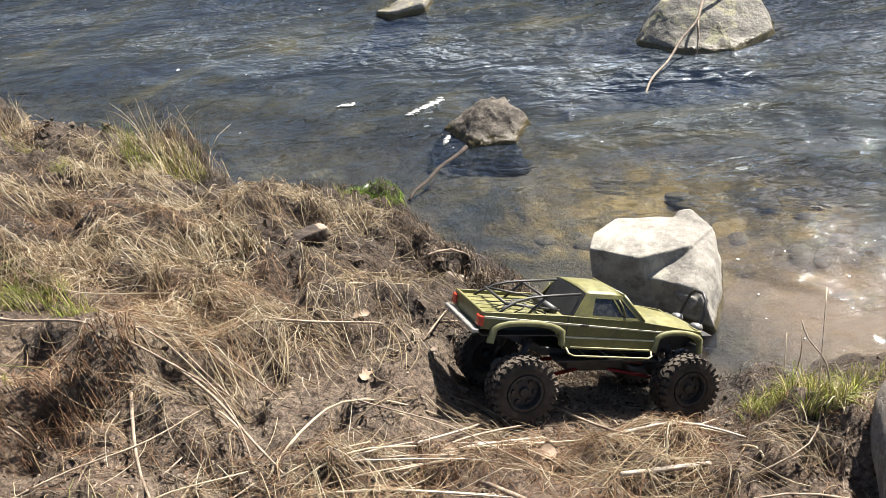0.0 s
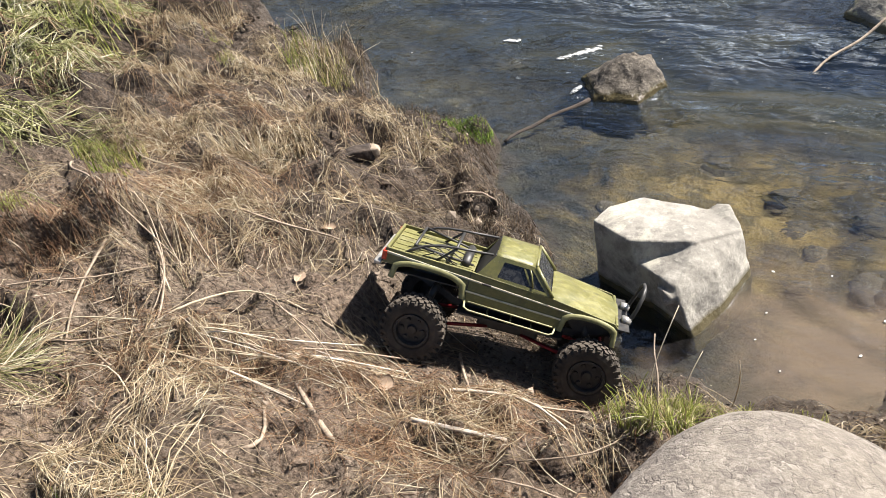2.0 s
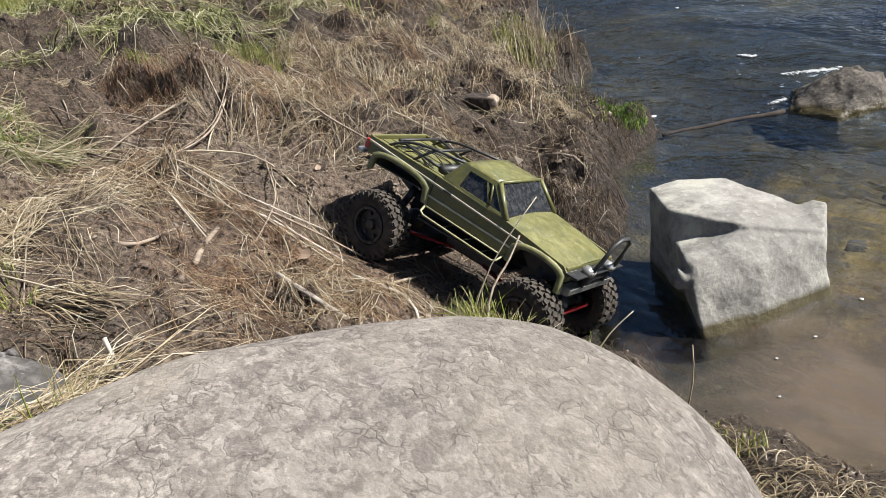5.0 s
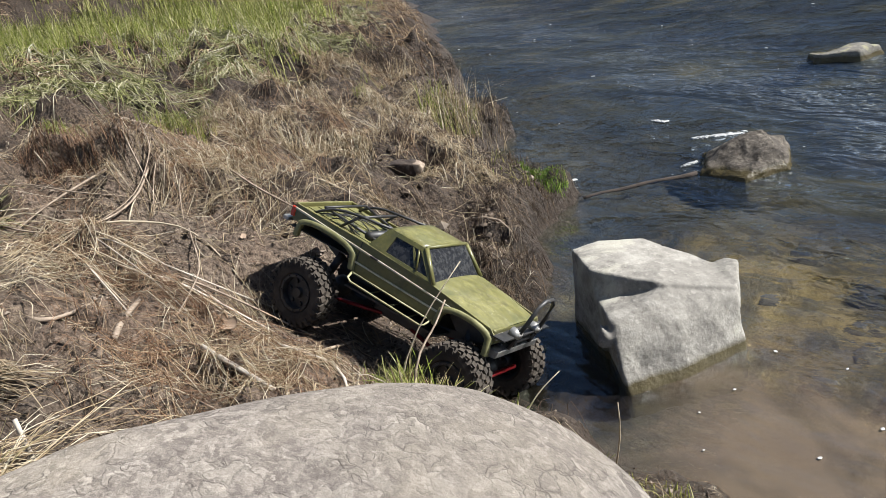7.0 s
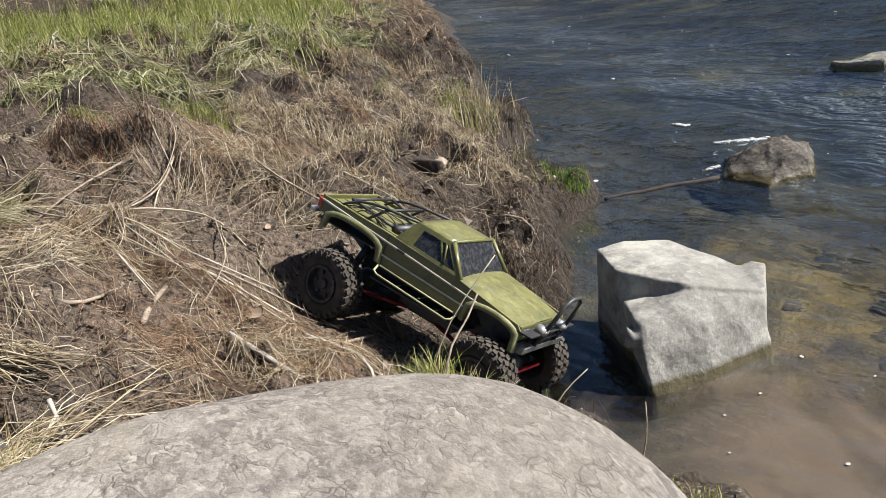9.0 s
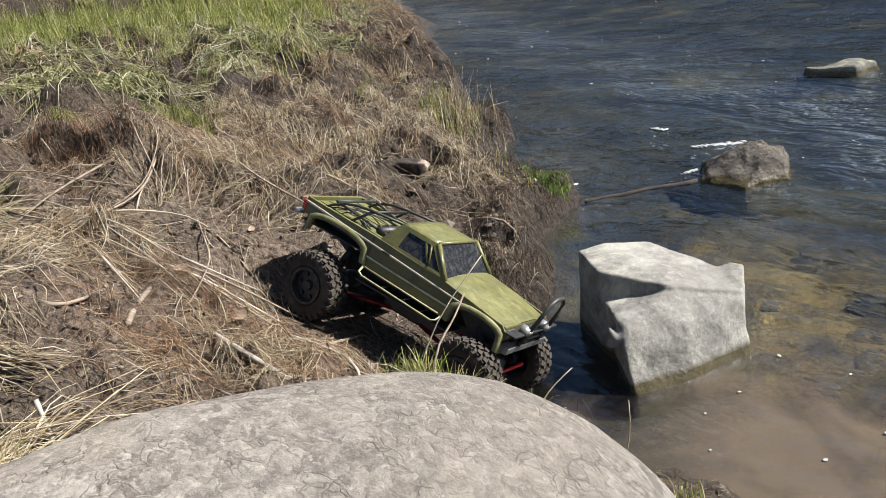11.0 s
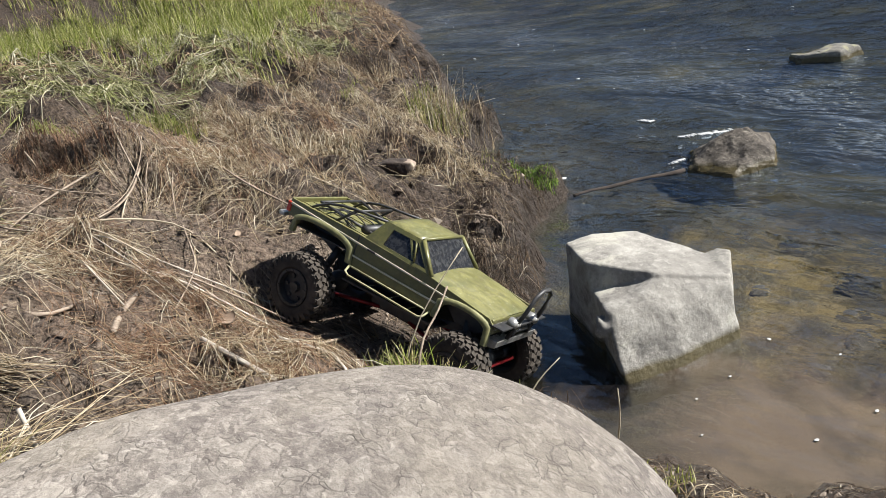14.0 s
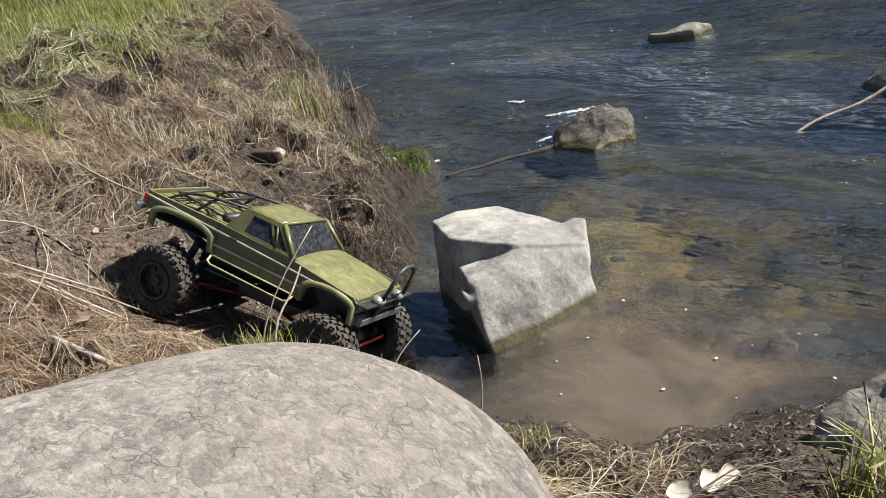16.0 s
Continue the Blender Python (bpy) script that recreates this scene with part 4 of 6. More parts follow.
tagged(strands("matted_grass", scatter(9500, (-4.0, -0.3, 0.1, 3.6), 3, mat_keep), (0.06, 0.22), (0.0012, 0.0042), (0.004, 0.04), 3, M_GREYGRASS, heading=0.5, spread=0.9, curl=0.6),
       "grey green grass lying in mats on the upper bank", "grass", kind="stuff")
roots_at, turned = clumps(900, 20, (-3.6, 0.0, 0.1, 3.2), 33, mat_keep, 0.03)
tagged(strands("grass_swaths", roots_at, (0.05, 0.16), (0.002, 0.006), (0.0, 0.045), 34, M_PALEGRASS, heading=0.45 + 0.5 * turned, spread=0.5, curl=0.6),
       "olive and bleached swaths of flattened grass on the upper bank", "grass", kind="stuff")


def shelf(x, y):
    """The outer bank between the mud and the meadow."""
    return on_land(x, y, 0.12) * (1 - 0.97 * np.exp(-((x + 0.43) ** 2 + (y - 1.40) ** 2) / 0.11 ** 2)) * sstep(1.0, 1.25, y + 0.3 * fbm(x, y, 4, 2, 35)) * sstep(0.55, 0.2, inland(x, y)) * gaps(x, y) * worn(x, y)


roots_at, turned = clumps(130, 26, (-2.6, 0.9, 0.1, 2.9), 36, shelf, 0.016)
tagged(strands("brown_clumps", roots_at, (0.015, 0.07), (0.0006, 0.002), (0.0, 0.035), 36, M_DEAD, heading=turned, spread=0.9, curl=0.5, segs=4),
       "tousled clumps of brown dead grass on the outer bank", "dead grass", kind="stuff")
roots_at, turned = clumps(120, 30, (-2.6, 0.9, 0.1, 2.9), 38, shelf, 0.018)
tagged(strands("straw_clumps", roots_at, (0.02, 0.09), (0.0007, 0.0024), (0.0, 0.04), 38, M_STRAW, heading=turned, spread=0.8, curl=0.4, segs=4),
       "tousled clumps of pale straw on the outer bank", "straw", kind="stuff")


def meadow(x, y):
    return on_land(x, y, 0.2) * sstep(1.6, 2.5, np.hypot(x, y - 0.5) + 0.9 * fbm(x, y, 2.2, 3, 41)) * sstep(0.45, 0.95, shore_dist(x, y) + 0.4 * fbm(x, y, 3, 2, 43)) * (0.2 + 0.8 * sstep(-0.12, 0.14, fbm(x, y, 3.2, 3, 47)))


roots_at, turned = clumps(520, 24, (-3.8, 0.0, -0.9, 3.2), 4, meadow, 0.026)
tagged(strands("green_grass", roots_at, (0.04, 0.17), (0.002, 0.006), (0, 0), 4, M_GREEN, upright=True, segs=3),
       "tufts of fresh bright green grass on the upper bank", "grass", kind="stuff")
roots_at, turned = clumps(1300, 26, (-7.6, -2.0, -2.8, 5.5), 5, meadow, 0.06)
tagged(strands("far_grass", roots_at, (0.07, 0.24), (0.004, 0.011), (0, 0), 5, M_GREEN, upright=True, segs=3),
       "green and straw-coloured grass on the distant bank", "grass", kind="stuff")
tagged(strands("far_litter", scatter(7000, (-6.5, 0.8, -1.4, 5.5), 8, lambda x, y: on_land(x, y, 0.04) * gaps(x, y) * (1 - 0.8 * meadow(x, y))), (0.04, 0.16), (0.002, 0.007), (0.0, 0.05), 8, M_DEAD, curl=0.5, segs=3),
       "brown dead grass along the distant shore", "dead grass", kind="stuff")
tagged(strands("thicket", scatter(8000, (-7.5, -2, -4.9, 4.5), 6, lambda x, y: sstep(5.5, 5.8, -0.95 * x + 0.1 * y) * sstep(1.0, 2.0, shore_dist(x, y))), (0.3, 1.1), (0.008, 0.03), (0, 0), 6, M_ROOT, upright=True, segs=4),
       "dark tangled thicket behind the meadow", "thicket", kind="stuff")
tagged(strands("woods", scatter(6000, (-30, 3, 22, 40), 7, lambda x, y: (lambda f: sstep(0.8, 2.0, f) * sstep(9, 3, f))(np.maximum(0.42 * x + 0.907 * y - 10.5, -0.8 * x + 0.6 * y - 13.0))), (0.8, 2.6), (0.08, 0.3), (0, 0), 7, M_ROOT, upright=True, segs=4),
       "bare brown woods on the far bank", "woods", kind="stuff")


# ---- truck ----
def box(bm, x0, x1, y0, y1, z0, z1, bevel=0.0):
    r = bmesh.ops.create_cube(bm, size=1.0, matrix=Matrix.LocRotScale(((x0 + x1) / 2, (y0 + y1) / 2, (z0 + z1) / 2), None, (x1 - x0, y1 - y0, z1 - z0)))
    if bevel:
        es = {e for v in r["verts"] for e in v.link_edges}
        bmesh.ops.bevel(bm, geom=list(es), offset=bevel, segments=2, profile=0.5, affect="EDGES", clamp_overlap=True)


def tube(bm, pts, r, sides=8, taper=1.0):
    """A round bar along the points."""
    pts = [Vector(p) for p in pts]
    rings = []
    for i, p in enumerate(pts):
        d = (pts[min(i + 1, len(pts) - 1)] - pts[max(i - 1, 0)]).normalized()
        a = d.orthogonal().normalized() if abs(d.z) > 0.95 else d.cross(Vector((0, 0, 1))).normalized()
        b = d.cross(a)
        rr = r * (1 + (taper - 1) * i / (len(pts) - 1))
        rings.append([bm.verts.new(p + (a * math.cos(t) + b * math.sin(t)) * rr) for t in (2 * math.pi * k / sides for k in range(sides))])
    for r0, r1 in zip(rings[:-1], rings[1:]):
        for k in range(sides):
            bm.faces.new((r0[k], r0[(k + 1) % sides], r1[(k + 1) % sides], r1[k]))
    bm.faces.new(rings[0][::-1])
    bm.faces.new(rings[-1])


def prism(bm, outline, y0, y1, bevel=0.0):
    """An outline in x and z, pushed through from y0 to y1."""
    a = [bm.verts.new((x, y0, z)) for x, z in outline]
    b = [bm.verts.new((x, y1, z)) for x, z in outline]
    n = len(a)
    fs = [bm.faces.new(a), bm.faces.new(b[::-1])]
    for i in range(n):
        fs.append(bm.faces.new((a[(i + 1) % n], a[i], b[i], b[(i + 1) % n])))
    bmesh.ops.recalc_face_normals(bm, faces=fs)
    if bevel:
        bmesh.ops.bevel(bm, geom=list({e for f in fs for e in f.edges}), offset=bevel, segments=2, profile=0.5, affect="EDGES", clamp_overlap=True)


def slab(bm, corners, thick):
    """A four-cornered panel with thickness."""
    c = [Vector(p) for p in corners]
    nrm = (c[1] - c[0]).cross(c[3] - c[0]).normalized() * thick
    a = [bm.verts.new(p) for p in c]
    b = [bm.verts.new(p - nrm) for p in c]
    fs = [bm.faces.new(a), bm.faces.new(b[::-1])]
    for i in range(4):
        fs.append(bm.faces.new((a[(i + 1) % 4], a[i], b[i], b[(i + 1) % 4])))
    bmesh.ops.recalc_face_normals(bm, faces=fs)


def lathe(bm, profile, sides=40):
    """Turns (radius, y) about the y axis."""
    rings = [[bm.verts.new((r * math.cos(t), y, r * math.sin(t))) for t in (2 * math.pi * k / sides for k in range(sides))] for r, y in profile]
    fs = []
    for r0, r1 in zip(rings[:-1], rings[1:]):
        for k in range(sides):
            fs.append(bm.faces.new((r0[k], r0[(k + 1) % sides], r1[(k + 1) % sides], r1[k])))
    bmesh.ops.recalc_face_normals(bm, faces=fs)


def make_wheel(parent, x, side, drop):
    """One wheel with tyre and rim; side -1 is the right."""
    y = side * HALF_TRACK
    hub = part("wheel", wheel_core(), M_BLACK, parent)
    hub.location = (x, y, drop)
    if side > 0:
        hub.rotation_euler = (0, 0, math.pi)
    ty = new("tyre", TYRE)
    ty.parent = hub
    rm = new("rim", RIM)
    rm.parent = hub


def wheel_core():
    bm = bmesh.new()
    lathe(bm, [(0.0, -0.012), (0.009, -0.012), (0.0095, -0.006), (0.0095, 0.018), (0.0, 0.018)], 16)
    return bm


def tyre_mesh():
    bm = bmesh.new()
    w = 0.0215
    lathe(bm, [(0.030, -0.016), (0.034, -0.0205), (0.042, -w), (0.049, -0.0205), (0.0525, -0.016), (0.0535, 0.0), (0.0525, 0.016), (0.049, 0.0205), (0.042, w), (0.034, 0.0205), (0.030, 0.016)], 48)
    n = 26
    for k in range(n):
        a = 2 * math.pi * k / n
        for row, (yy, shift) in enumerate(((-0.0155, 0.0), (-0.005, 0.5), (0.0055, 0.0), (0.0155, 0.5))):
            t = a + shift * 2 * math.pi / n
            m = Matrix.Rotation(-t, 4, "Y") @ Matrix.Translation((0.0548, yy, 0)) @ Matrix.Rotation(0.35 * (-1) ** row, 4, "X")
            bmesh.ops.create_cube(bm, size=1, matrix=m @ Matrix.Diagonal((0.0044, 0.0090, 0.0080, 1)))
        for yy in (-0.0205, 0.0205):
            m = Matrix.Rotation(-a, 4, "Y") @ Matrix.Translation((0.0495, yy, 0))
            bmesh.ops.create_cube(bm, size=1, matrix=m @ Matrix.Diagonal((0.009, 0.003, 0.006, 1)))
    me = bpy.data.meshes.new("tyre")
    bm.to_mesh(me)
    bm.free()
    me.materials.append(M_TYRE)
    return me


def rim_mesh():
    bm = bmesh.new()
    lathe(bm, [(0.0315, -0.017), (0.0305, -0.0205), (0.0265, -0.0205), (0.0255, -0.016), (0.0255, 0.012), (0.031, 0.016)], 40)
    lathe(bm, [(0.0, -0.0105), (0.0255, -0.0095), (0.0255, -0.006), (0.0, -0.006)], 32)
    lathe(bm, [(0.0, -0.0155), (0.0075, -0.0155), (0.0085, -0.0105)], 12)
    for k in range(6):
        m = Matrix.Rotation(-2 * math.pi * k / 6, 4, "Y") @ Matrix.Translation((0.0185, -0.0108, 0)) @ Matrix.Rotation(math.pi / 2, 4, "X")
        bmesh.ops.create_cone(bm, segments=12, radius1=0.0042, radius2=0.0032, depth=0.004, cap_ends=True, matrix=m)
    for k in range(12):
        a = 2 * math.pi * k / 12
        m = Matrix.Rotation(-a - 0.2, 4, "Y") @ Matrix.Translation((0.0285, -0.021, 0)) @ Matrix.Rotation(math.pi / 2, 4, "X")
        bmesh.ops.create_cone(bm, segments=6, radius1=0.0014, radius2=0.0014, depth=0.0025, cap_ends=True, matrix=m)
    me = bpy.data.meshes.new("rim")
    bm.to_mesh(me)
    bm.free()
    me.materials.append(M_RIM)
    return me


TYRE, RIM = tyre_mesh(), rim_mesh()

truck_m = Matrix(((fwd.x, lft.x, upv.x, mid.x), (fwd.y, lft.y, upv.y, mid.y), (fwd.z, lft.z, upv.z, mid.z), (0, 0, 0, 1)))
truck = tagged(thing("toy_truck", truck_m), "olive green radio-controlled pickup crawler with big muddy tyres on the bank", "toy truck")
for wx, sd, dz in ((HALF_BASE, -1, 0.0), (HALF_BASE, 1, 0.0), (-HALF_BASE, -1, 0.0), (-HALF_BASE, 1, 0.0)):
    make_wheel(truck, wx, sd, dz)

HW = 0.079
RAIL, ROCK, ROOF = 0.112, 0.030, 0.158
SIDE = [(-0.236, 0.072), (-0.212, 0.070), (-0.205, 0.076), (-0.190, 0.085), (-0.120, 0.085), (-0.104, 0.072), (-0.090, 0.040), (-0.086, ROCK), (0.090, ROCK), (0.097, 0.045), (0.110, 0.068),
        (0.127, 0.079), (0.172, 0.077), (0.190, 0.066), (0.199, 0.050), (0.205, 0.050), (0.207, 0.084), (0.198, 0.093), (0.060, 0.108), (-0.085, RAIL + 0.001), (-0.232, RAIL)]
for sd in (-1, 1):
    bm = bmesh.new()
    prism(bm, SIDE, sd * HW, sd * (HW - 0.004), 0.0009)
    part("side_panel", bm, M_PAINT, truck, smooth=False)
    for xa, zt, w2 in ((-0.152, 0.091, 0.059), (0.150, 0.085, 0.050)):
        bm = bmesh.new()
        lip = []
        for k in range(11):
            a = math.pi * (1.02 - 1.04 * k / 10)
            lip.append((xa + w2 * math.cos(a) * (1 - 0.12 * max(0, math.sin(a))), zt - 0.042 + 0.039 * math.copysign(abs(math.sin(a)) ** 0.42, math.sin(a))))
        rows = []
        for grow, y in ((0.0, HW - 0.003), (0.0, HW + 0.0055), (0.0012, HW + 0.0068), (0.0105, HW + 0.0048), (0.0116, HW + 0.0036), (0.0122, HW - 0.001)):
            rows.append([bm.verts.new((x + grow * 0.9 * (x - xa) / w2, sd * y, z + grow * min(1.0, max(0.0, (z - zt + 0.05) / 0.04)))) for x, z in lip])
        fs = [bm.faces.new((r0[k], r0[k + 1], r1[k + 1], r1[k])) for r0, r1 in zip(rows[:-1], rows[1:]) for k in range(len(lip) - 1)]
        bmesh.ops.recalc_face_normals(bm, faces=fs)
        part("fender_flare", bm, M_FLARE, truck, "dusty olive fender flare")
    bm = bmesh.new()
    prism(bm, [(-0.085, 0.0565), (0.095, 0.0565), (0.095, 0.0610), (-0.085, 0.0610)], sd * (HW - 0.001), sd * (HW + 0.0024), 0.0006)
    part("side_moulding", bm, M_LINE, truck, "dusty pale side moulding", smooth=False)
    bm = bmesh.new()
    prism(bm, [(-0.232, RAIL - 0.0125), (0.190, 0.0815), (0.190, 0.0855), (-0.232, RAIL - 0.0075)], sd * (HW - 0.001), sd * (HW + 0.0022), 0.0006)
    part("belt_line", bm, M_LINE, truck, smooth=False)
    bm = bmesh.new()
    tube(bm, [(-0.082, sd * 0.082, 0.036), (-0.080, sd * 0.094, 0.026), (-0.072, sd * 0.096, 0.022), (0.076, sd * 0.096, 0.022), (0.084, sd * 0.094, 0.026), (0.087, sd * 0.082, 0.036)], 0.002)
    tube(bm, [(-0.076, sd * 0.088, 0.037), (0.080, sd * 0.088, 0.037)], 0.0016)
    for xx in (-0.04, 0.0, 0.04):
        tube(bm, [(xx, sd * 0.04, 0.016), (xx, sd * 0.087, 0.016)], 0.0016, 6)
    part("rock_slider", bm, M_TRIM, truck, "scuffed metal tube side step")
    # cab side: door frame round the window
    bm = bmesh.new()
    y_low, y_top = sd * (HW - 0.001), sd * 0.064
    frame_out = [(-0.074, RAIL), (-0.052, ROOF - 0.004), (0.016, ROOF - 0.004), (0.064, 0.109)]
    frame_in = [(-0.041, RAIL + 0.004), (-0.036, ROOF - 0.011), (0.011, ROOF - 0.011), (0.047, 0.1145)]

    def at_height(x, z):
        return (x, y_low + (y_top - y_low) * (z - RAIL) / (ROOF - RAIL), z)

    for i in range(4):
        j = (i + 1) % 4
        slab(bm, [at_height(*frame_out[i]), at_height(*frame_out[j]), at_height(*frame_in[j]), at_height(*frame_in[i])][::sd], 0.003)
    slab(bm, [at_height(0.0135, RAIL + 0.006), at_height(-0.004, ROOF - 0.012), at_height(-0.0005, ROOF - 0.012), at_height(0.0175, RAIL + 0.006)][::sd], 0.0025)
    part("door_frame", bm, M_PAINT, truck, smooth=False)
    bm = bmesh.new()
    slab(bm, [(x, y - sd * 0.002, z) for x, y, z in (at_height(*p) for p in frame_in)][::sd], 0.001)
    part("side_window", bm, M_GLASS, truck, "smoked side window", smooth=False)
    bm = bmesh.new()
    tube(bm, [(0.020, y_low - sd * 0.001, RAIL + 0.004), (0.012, (y_low + y_top) / 2, (RAIL + ROOF) / 2 + 0.002), (0.006, y_top, ROOF - 0.009)], 0.0018, 6)
    part("vent_window_post", bm, M_PAINT, truck)
    bm = bmesh.new()
    box(bm, -0.062, -0.046, sd * HW, sd * (HW + 0.003), 0.092, 0.0965, 0.001) if sd > 0 else box(bm, -0.062, -0.046, -HW - 0.003, -HW, 0.092, 0.0965, 0.001)
    part("door_handle", bm, M_BLACK, truck, smooth=False)
    bm = bmesh.new()
    box(bm, -0.240, -0.231, min(sd * 0.062, sd * 0.081), max(sd * 0.062, sd * 0.081), 0.080, 0.104, 0.002)
    part("tail_light", bm, M_LAMP, truck, "red tail light", smooth=False)
    bm = bmesh.new()
    prism(bm, [(-0.0845, 0.032), (-0.0825, 0.032), (-0.0825, RAIL), (-0.0845, RAIL)], sd * (HW - 0.001), sd * (HW + 0.0006))
    part("door_gap", bm, M_BLACK, truck, smooth=False)

bm = bmesh.new()
grid_hood = []
for i in range(9):
    fx = i / 8
    row = []
    for j in range(13):
        fy = j / 12 * 2 - 1
        crown = 0.006 * (1 - fy * fy) + (0.003 if abs(fy) < 0.45 and 0.1 < fx else 0.0)
        row.append(bm.verts.new((0.060 + 0.146 * fx - 0.004 * fy * fy * fx, fy * (HW - 0.0005), 0.108 - 0.016 * fx - 0.006 * fx ** 4 + crown)))
    grid_hood.append(row)
for r0, r1 in zip(grid_hood[:-1], grid_hood[1:]):
    for k in range(12):
        bm.faces.new((r0[k], r1[k], r1[k + 1], r0[k + 1]))
part("hood", bm, M_PAINT, truck, "green hood dusted with yellow pollen")
bm = bmesh.new()
box(bm, 0.199, 0.206, -0.077, 0.077, 0.050, 0.093, 0.003)
grille = part("grille_panel", bm, M_PAINT, truck, smooth=False)
for gy in [k * 0.0085 for k in range(-4, 5)]:
    bm = bmesh.new()
    box(bm, 0.2055, 0.2075, gy - 0.0022, gy + 0.0022, 0.060, 0.084)
    part("grille_slot", bm, M_BLACK, grille, smooth=False)
for gy in (-0.056, 0.056):
    bm = bmesh.new()
    box(bm, 0.205, 0.209, gy - 0.011, gy + 0.011, 0.064, 0.083, 0.0015)
    part("headlight", bm, M_METAL, truck, "clouded square headlight", smooth=False)
bm = bmesh.new()
slab(bm, [(-0.052, -0.064, ROOF - 0.004), (0.015, -0.064, ROOF - 0.004), (0.015, 0.064, ROOF - 0.004), (-0.052, 0.064, ROOF - 0.004)], 0.003)
bmesh.ops.subdivide_edges(bm, edges=bm.edges[:], cuts=5, use_grid_fill=True)
for v in bm.verts:
    v.co.z += 0.006 * max(0, 1 - (v.co.y / 0.066) ** 2) * max(0, 1 - ((v.co.x + 0.018) / 0.05) ** 2)
part("roof", bm, M_PAINT, truck, "green cab roof with dust film")
bm = bmesh.new()
slab(bm, [(0.0615, -0.070, 0.1085), (0.0615, 0.070, 0.1085), (0.0165, 0.058, ROOF - 0.004), (0.0165, -0.058, ROOF - 0.004)], 0.0015)
part("windshield", bm, M_GLASS, truck, "dark dusty windshield", smooth=False)
for sd in (-1, 1):
    bm = bmesh.new()
    tube(bm, [(0.064, sd * 0.0765, 0.108), (0.0165, sd * 0.0625, ROOF - 0.004)], 0.0042, 8)
    part("windshield_post", bm, M_PAINT, truck)
bm = bmesh.new()
tube(bm, [(0.0165, -0.0625, ROOF - 0.003), (0.0165, 0.0625, ROOF - 0.003)], 0.003, 8)
part("windshield_header", bm, M_PAINT, truck)
bm = bmesh.new()
slab(bm, [(-0.079, 0.076, RAIL - 0.03), (-0.079, -0.076, RAIL - 0.03), (-0.053, -0.062, ROOF - 0.004), (-0.053, 0.062, ROOF - 0.004)], 0.002)
part("cab_back", bm, M_BLACK, truck, smooth=False)
bm = bmesh.new()
box(bm, -0.236, -0.231, -HW + 0.001, HW - 0.001, 0.070, RAIL + 0.001, 0.0015)
part("tailgate", bm, M_PAINT, truck, smooth=False)
bm = bmesh.new()
box(bm, -0.230, -0.080, -HW + 0.005, HW - 0.005, 0.102, 0.1045)
part("bed_cover", bm, M_PAINT, truck, "green bed floor", smooth=False)
for k in range(5):
    bm = bmesh.new()
    yy = -0.05 + k * 0.025
    box(bm, -0.228, -0.082, yy - 0.003, yy + 0.003, 0.104, 0.1062, 0.0006)
    part("bed_rib", bm, M_PAINT, truck, smooth=False)
bm = bmesh.new()
box(bm, -0.251, -0.238, -0.084, 0.084, 0.060, 0.074, 0.003)
part("rear_bumper", bm, M_METAL, truck, "scuffed silver rear bumper", smooth=False)
bm = bmesh.new()
prism(bm, [(0.203, 0.026), (0.220, 0.030), (0.222, 0.044), (0.203, 0.044)], -0.070, 0.070, 0.0015)
part("front_bumper", bm, M_METAL, truck, "scuffed silver front bumper", smooth=False)
bm = bmesh.new()
tube(bm, [(0.220, -0.036, 0.044), (0.226, -0.036, 0.080), (0.234, -0.034, 0.118), (0.238, -0.027, 0.146), (0.239, -0.012, 0.157), (0.239, 0.012, 0.157), (0.238, 0.027, 0.146), (0.234, 0.034, 0.118), (0.226, 0.036, 0.080), (0.220, 0.036, 0.044)], 0.0036)
part("bull_bar", bm, M_BLACK, truck, "bent black hoop bar on the bumper")
bm = bmesh.new()
tube(bm, [(0.215, -0.028, 0.062), (0.215, 0.028, 0.062)], 0.010, 16)
for yy in (-0.03, 0.03):
    box(bm, 0.205, 0.227, yy - 0.005, yy + 0.005, 0.052, 0.074, 0.002)
box(bm, 0.207, 0.224, -0.018, 0.018, 0.070, 0.079, 0.002)
part("winch", bm, M_BLACK, truck, "black winch on the front bumper")
for yy in (-0.034, 0.034):
    bm = bmesh.new()
    tube(bm, [(0.214, yy, 0.088), (0.230, yy, 0.088)], 0.0105, 18)
    tube(bm, [(0.229, yy, 0.088), (0.2315, yy, 0.088)], 0.0065, 18)
    part("spot_lamp", bm, M_METAL, truck, "round grey spot lamp")

# dark inner wings over the wheels
for x0, x1, z0, z1 in ((-0.214, -0.088, 0.058, 0.088), (0.094, 0.200, 0.030, 0.082)):
    for sd in (-1, 1):
        bm = bmesh.new()
        prism(bm, [(x0, z0 + 0.03), (x0 + 0.03, z0), (x1 - 0.03, z0), (x1, z0 + 0.02), (x1, z1), (x0, z1)], sd * 0.050, sd * 0.054, 0.001)
        part("inner_wing", bm, M_BLACK, truck, smooth=False)

